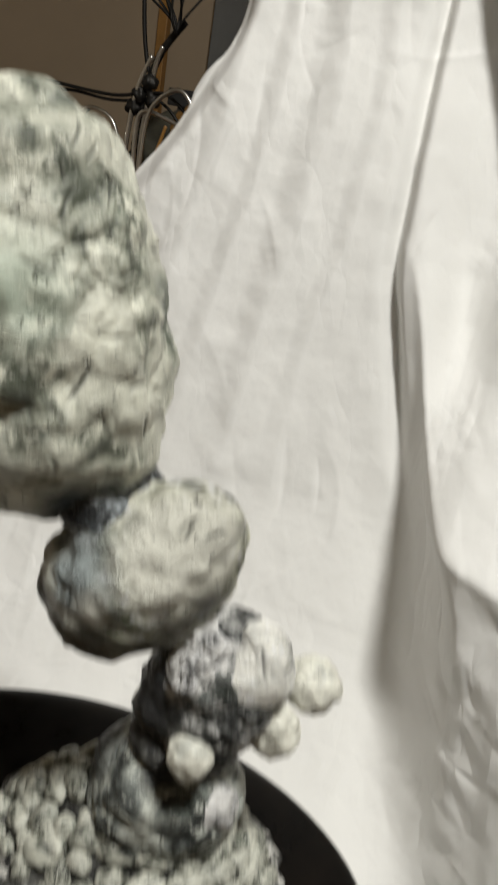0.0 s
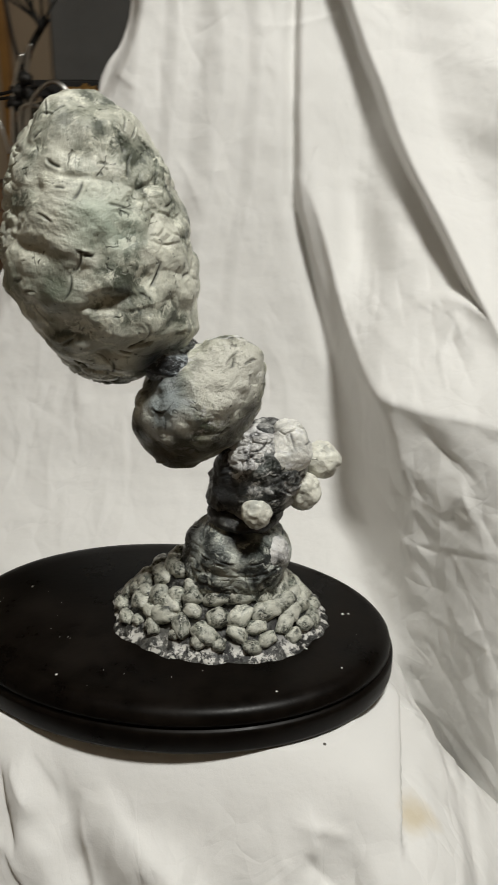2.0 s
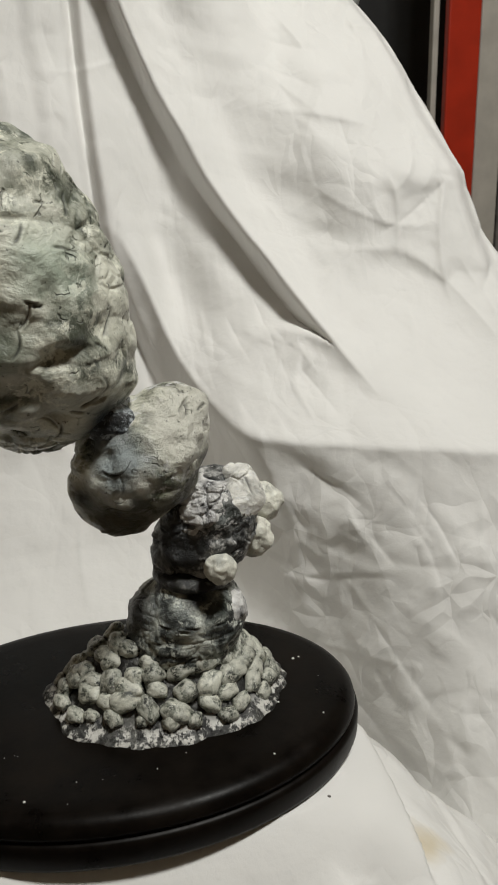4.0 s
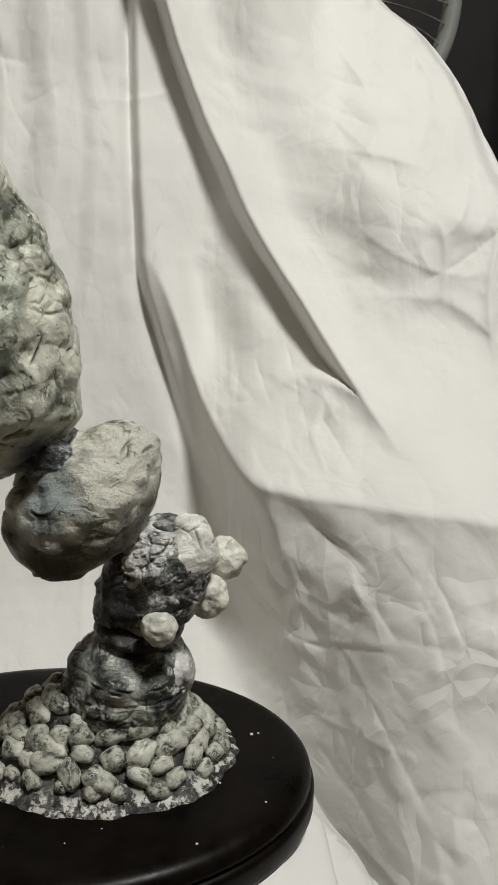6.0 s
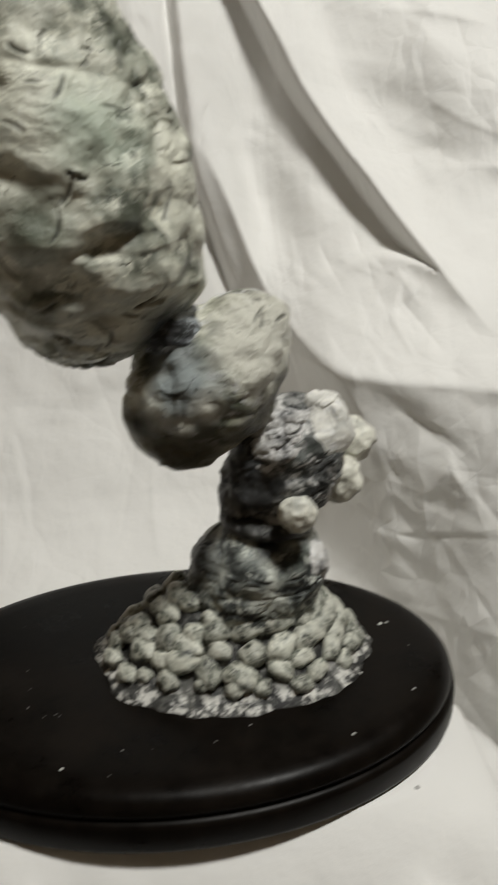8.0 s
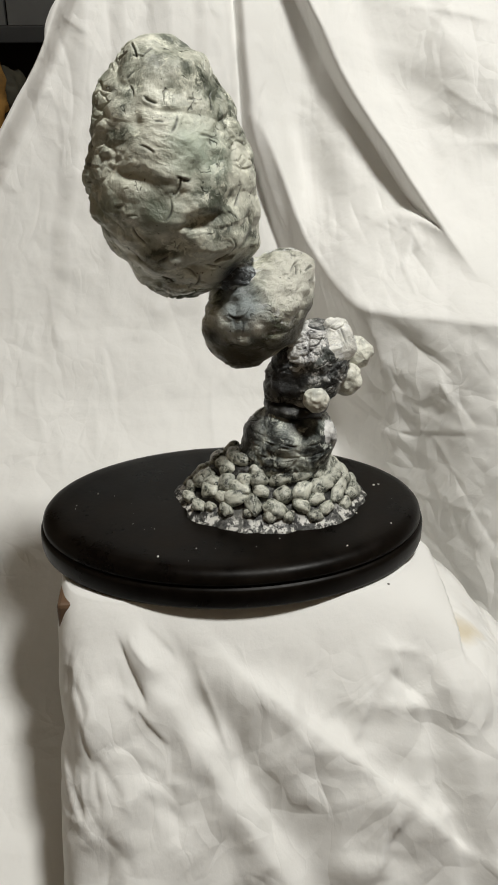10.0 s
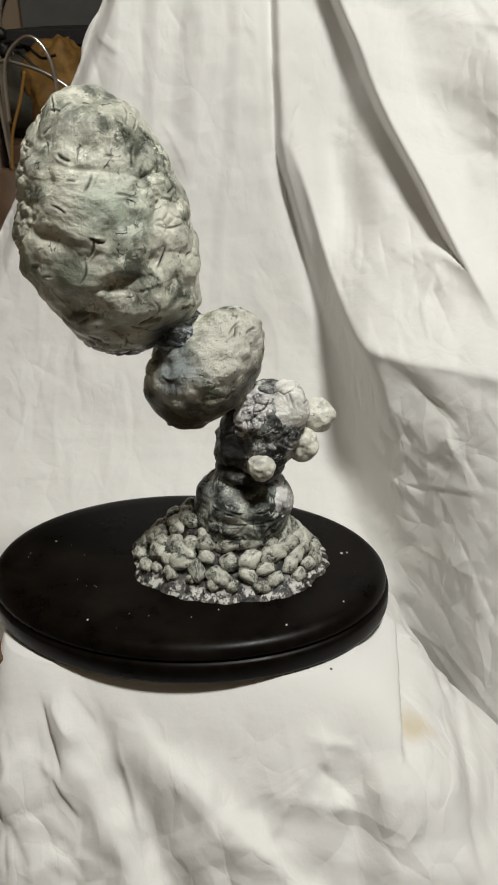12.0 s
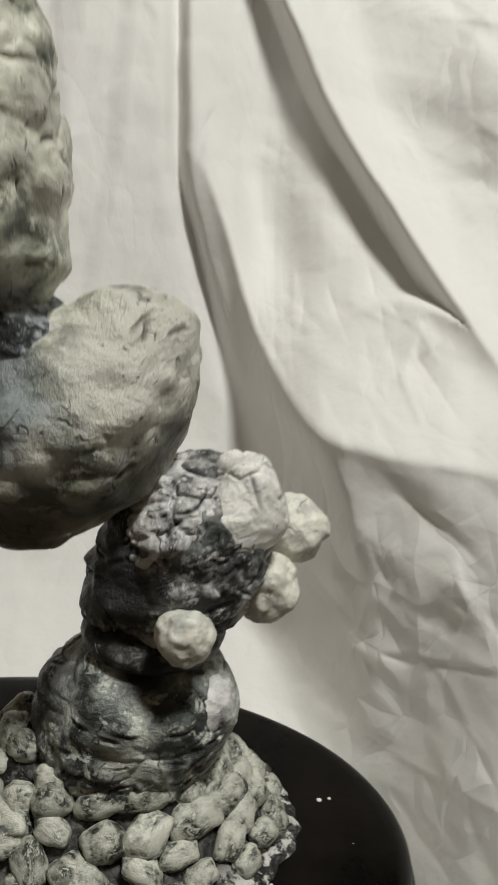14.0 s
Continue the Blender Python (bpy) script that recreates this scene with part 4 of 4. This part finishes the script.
def fan():
    top = tagged(new("pedestal_fan"), "grey pedestal fan with a wire cage, half hidden by the sheet", "fan")
    top.location = (0.292, 0.98, 0.0)
    rim = bmesh.new()
    n, m, big, zc = 72, 8, 0.185, 1.37
    rings = []
    for i in range(n):
        a = 2 * math.pi * i / n
        rings.append([rim.verts.new(((big + 0.014 * math.cos(b)) * math.cos(a), 0.022 * math.sin(b), zc + (big + 0.014 * math.cos(b)) * math.sin(a))) for b in (2 * math.pi * k / m for k in range(m))])
    for i in range(n):
        for k in range(m):
            rim.faces.new((rings[i][k], rings[(i + 1) % n][k], rings[(i + 1) % n][(k + 1) % m], rings[i][(k + 1) % m]))
    part("rim", rim, FANGREY, top, "grey plastic ring")
    for i in range(40):
        a = 2 * math.pi * i / 40
        c, s_ = math.cos(a), math.sin(a)
        swept("cage_wire", [(0.04 * c, -0.06, zc + 0.04 * s_), (0.12 * c, -0.05, zc + 0.12 * s_), (0.18 * c, -0.01, zc + 0.18 * s_)], 0.0014, STEEL, top, ring=4)
    bm = bmesh.new()
    bmesh.ops.create_cone(bm, cap_ends=True, segments=32, radius1=0.045, radius2=0.04, depth=0.09, matrix=pose(0, -0.01, zc, 90, 0, 0))
    part("motor_housing", bm, FANGREY, top)
    bm = bmesh.new()
    bmesh.ops.create_cone(bm, cap_ends=True, segments=24, radius1=0.014, radius2=0.012, depth=1.33, matrix=pose(0, 0.03, 0.685))
    part("pole", bm, FANGREY, top)
    bm = bmesh.new()
    bmesh.ops.create_cone(bm, cap_ends=True, segments=40, radius1=0.19, radius2=0.16, depth=0.03, matrix=pose(0, 0.03, 0.015))
    part("base", bm, FANGREY, top)


fan()


def shelf_unit():
    top = tagged(new("shelf_unit"), "dark wooden shelf unit standing behind the sheet", "shelf")
    top.location = (-0.34, 1.75, 0.0)
    for name, lo, hi in (("top_board", (-0.34, -0.16, 1.085), (0.34, 0.16, 1.12)), ("side_board", (-0.32, -0.15, 0.0), (-0.29, 0.15, 1.085)), ("side_board", (0.29, -0.15, 0.0), (0.32, 0.15, 1.085)),
                         ("back_board", (-0.29, 0.13, 0.0), (0.29, 0.15, 1.085)), ("shelf_board", (-0.29, -0.15, 0.55), (0.29, 0.13, 0.58))):
        part(name, box(bmesh.new(), lo, hi, 0.003), DARK, top, smooth=False)


shelf_unit()


def screen():
    top = tagged(new("grey_screen"), "plain grey folding screen standing against the wall", "screen")
    top.location = (-0.555, 2.27, 0.0)
    for x0, x1 in ((-0.305, -0.003), (0.003, 0.305)):
        leaf = part("leaf", box(bmesh.new(), (x0, -0.018, 0.02), (x1, 0.016, 2.05), 0.003), SCREEN, top, smooth=False)
        for x in (x0 + 0.01, x1 - 0.04):
            part("foot", box(bmesh.new(), (x, -0.018, 0.0), (x + 0.03, 0.016, 0.02), 0.002), DARK, leaf, smooth=False)
    for z in (0.3, 1.0, 1.7):
        part("hinge", box(bmesh.new(), (-0.006, -0.0215, z), (0.006, -0.0185, z + 0.06), 0.0005), DARK, top, smooth=False)


screen()
ob = link_mesh("trim", box(bmesh.new(), (-1.035, 2.27, 0.0), (-1.005, 2.30, 2.5), 0.003), AMBER, smooth=False)
tagged(ob, "narrow varnished wooden strip on the wall", "trim", kind="structure")


def chest():
    top = tagged(new("low_chest"), "low brown wooden chest with a dark top", "chest")
    top.location = (-1.05, 1.55, 0.0)
    part("body", box(bmesh.new(), (-0.38, -0.22, 0.0), (0.36, 0.22, 0.50), 0.005), WOOD, top, smooth=False)
    part("top_board", box(bmesh.new(), (-0.40, -0.25, 0.50), (0.38, 0.24, 0.55), 0.005), DARK, top, "dark stained top", smooth=False)


chest()
ob = link_mesh("crate", box(bmesh.new(), (-0.66, 1.18, 0.0), (-0.30, 1.42, 0.93), 0.005), WOOD, smooth=False)
tagged(ob, "brown wooden crate in shadow", "crate")


def bark(name, at, size, mat, label, seed):
    """A rough broken piece of bark or wood."""
    bm = bmesh.new()
    bmesh.ops.create_icosphere(bm, subdivisions=4, radius=1.0)
    for v in bm.verts:
        q = v.co + Vector((seed, seed * 2, 0))
        k = 1 + 0.35 * noise.noise(q * 1.4) + 0.18 * noise.noise(q * 4) + 0.07 * noise.noise(q * 11)
        v.co = Vector((v.co[c] * size[c] * k for c in range(3)))
    low = min(v.co.z for v in bm.verts)
    for v in bm.verts:
        v.co.z = max(v.co.z, low * 0.75) - low * 0.75
    ob = link_mesh(name, bm, mat)
    ob.location = at
    return tagged(ob, label, "driftwood", "driftwood pieces on the crate")


OCHRE = simple("ochre_bark", (0.22, 0.115, 0.025), 0.7, spread=0.6, scale=30, bump=0.4)
MOSS = simple("mossy_brown_bark", (0.035, 0.032, 0.02), 0.8, spread=0.5, scale=25, bump=0.4)
bark("driftwood_piece", (-0.45, 1.27, 0.93), (0.07, 0.05, 0.10), OCHRE, "amber-brown rough driftwood piece", 2)
bark("driftwood_piece", (-0.54, 1.30, 0.93), (0.07, 0.06, 0.075), MOSS, "dark mossy rough driftwood piece", 5)
bark("driftwood_piece", (-0.39, 1.33, 0.93), (0.05, 0.05, 0.06), MOSS, "dark brown rough driftwood piece", 9)


def wire_tree():
    top = tagged(new("wire_sculpture"), "bare wire tree of bright and black bent wires", "sculpture")
    top.location = (-0.51, 1.1, 0.0)

    def wire(name, pts, radius, mat, dy=0.0):
        swept(name, [(x + 0.51, dy + y, z) for x, y, z in pts], radius, mat, top)

    bm = bmesh.new()
    bmesh.ops.create_cone(bm, cap_ends=True, segments=24, radius1=0.07, radius2=0.06, depth=0.9, matrix=pose(0, 0, 0.45))
    part("foot", bm, WOOD, top, "round wooden foot")
    wire("bright_wire", [(-0.530, 0, 0.88), (-0.529, 0, 0.994), (-0.527, 0, 1.047), (-0.519, 0, 1.108), (-0.498, 0, 1.165)], 0.0042, STEEL)
    wire("bright_wire", [(-0.512, 0, 0.88), (-0.508, 0, 0.99), (-0.507, 0, 1.051), (-0.496, 0, 1.145), (-0.486, 0, 1.180)], 0.0042, STEEL, 0.01)
    wire("bright_wire", [(-0.500, 0, 0.88), (-0.506, 0, 0.966), (-0.509, 0, 1.055), (-0.497, 0, 1.082), (-0.462, 0, 1.077), (-0.415, 0, 1.060), (-0.37, 0, 1.03)], 0.0040, STEEL, -0.01)
    wire("bright_wire", [(-0.492, 0, 0.98), (-0.488, 0, 1.065), (-0.472, 0, 1.101), (-0.440, 0, 1.121), (-0.417, 0, 1.107), (-0.402, 0, 1.075), (-0.398, 0, 1.03)], 0.0036, STEEL, -0.02)
    wire("bright_wire", [(-0.676, 0, 1.099), (-0.664, 0, 1.096), (-0.650, 0, 1.083), (-0.640, 0, 1.066)], 0.0040, STEEL)
    wire("bright_wire", [(-0.613, 0, 1.066), (-0.600, 0, 1.073), (-0.580, 0, 1.072), (-0.558, 0, 1.060), (-0.545, 0, 1.035), (-0.537, 0, 1.0)], 0.0030, STEEL)
    wire("gold_wire", [(-0.453, 0, 1.066), (-0.467, 0, 1.02), (-0.489, 0, 0.965), (-0.50, 0, 0.90)], 0.0028, AMBER, -0.02)
    wire("black_wire", [(-0.52, 0, 0.90), (-0.52, 0, 1.0), (-0.512, 0, 1.10), (-0.495, 0, 1.16), (-0.478, 0, 1.19), (-0.455, 0, 1.22)], 0.0065, BLACKWIRE, 0.015)
    wire("black_wire", [(-0.502, 0, 1.14), (-0.514, 0, 1.19), (-0.522, 0, 1.25)], 0.0035, BLACKWIRE)
    wire("black_wire", [(-0.52, 0, 1.105), (-0.559, 0, 1.098), (-0.63, 0, 1.100), (-0.685, 0, 1.104)], 0.0030, BLACKWIRE)
    wire("black_wire", [(-0.52, 0, 1.095), (-0.57, 0, 1.090), (-0.63, 0, 1.094), (-0.67, 0, 1.092)], 0.0028, BLACKWIRE, 0.005)
    wire("black_wire", [(-0.50, 0, 1.11), (-0.47, 0, 1.112), (-0.445, 0, 1.100), (-0.425, 0, 1.085), (-0.40, 0, 1.09)], 0.0026, BLACKWIRE)
    wire("black_wire", [(-0.49, 0, 1.105), (-0.462, 0, 1.090), (-0.44, 0, 1.070), (-0.41, 0, 1.05)], 0.0026, BLACKWIRE, 0.006)
    wire("black_wire", [(-0.65, 0, 1.085), (-0.66, 0, 1.05), (-0.69, 0, 1.02), (-0.72, 0, 1.01)], 0.0026, BLACKWIRE)
    wire("black_wire", [(-0.60, 0, 1.07), (-0.63, 0, 1.03), (-0.655, 0, 0.99), (-0.70, 0, 0.97)], 0.0022, BLACKWIRE)
    r = random.Random(3)
    for k in range(9):
        a = r.uniform(-0.9, 0.9)
        wire("twig", [(-0.462, 0, 1.20), (-0.462 + 0.02 * math.sin(a), r.uniform(-0.01, 0.01), 1.215 + 0.01 * math.cos(a)), (-0.462 + 0.06 * math.sin(a), r.uniform(-0.03, 0.03), 1.215 + 0.05 * math.cos(a))], 0.0020, BLACKWIRE)
    for k, (x, z) in enumerate(((-0.515, 1.105), (-0.500, 1.125), (-0.525, 1.085), (-0.492, 1.100))):
        bm = bmesh.new()
        bmesh.ops.create_icosphere(bm, subdivisions=3, radius=0.013)
        for v in bm.verts:
            v.co *= 1 + 0.35 * noise.noise(v.co * 130 + Vector((k, 0, 0)))
            v.co += Vector((x + 0.51, 0.006, z))
        part("knot", bm, BLACKWIRE, top, "black wound wire knot")


wire_tree()
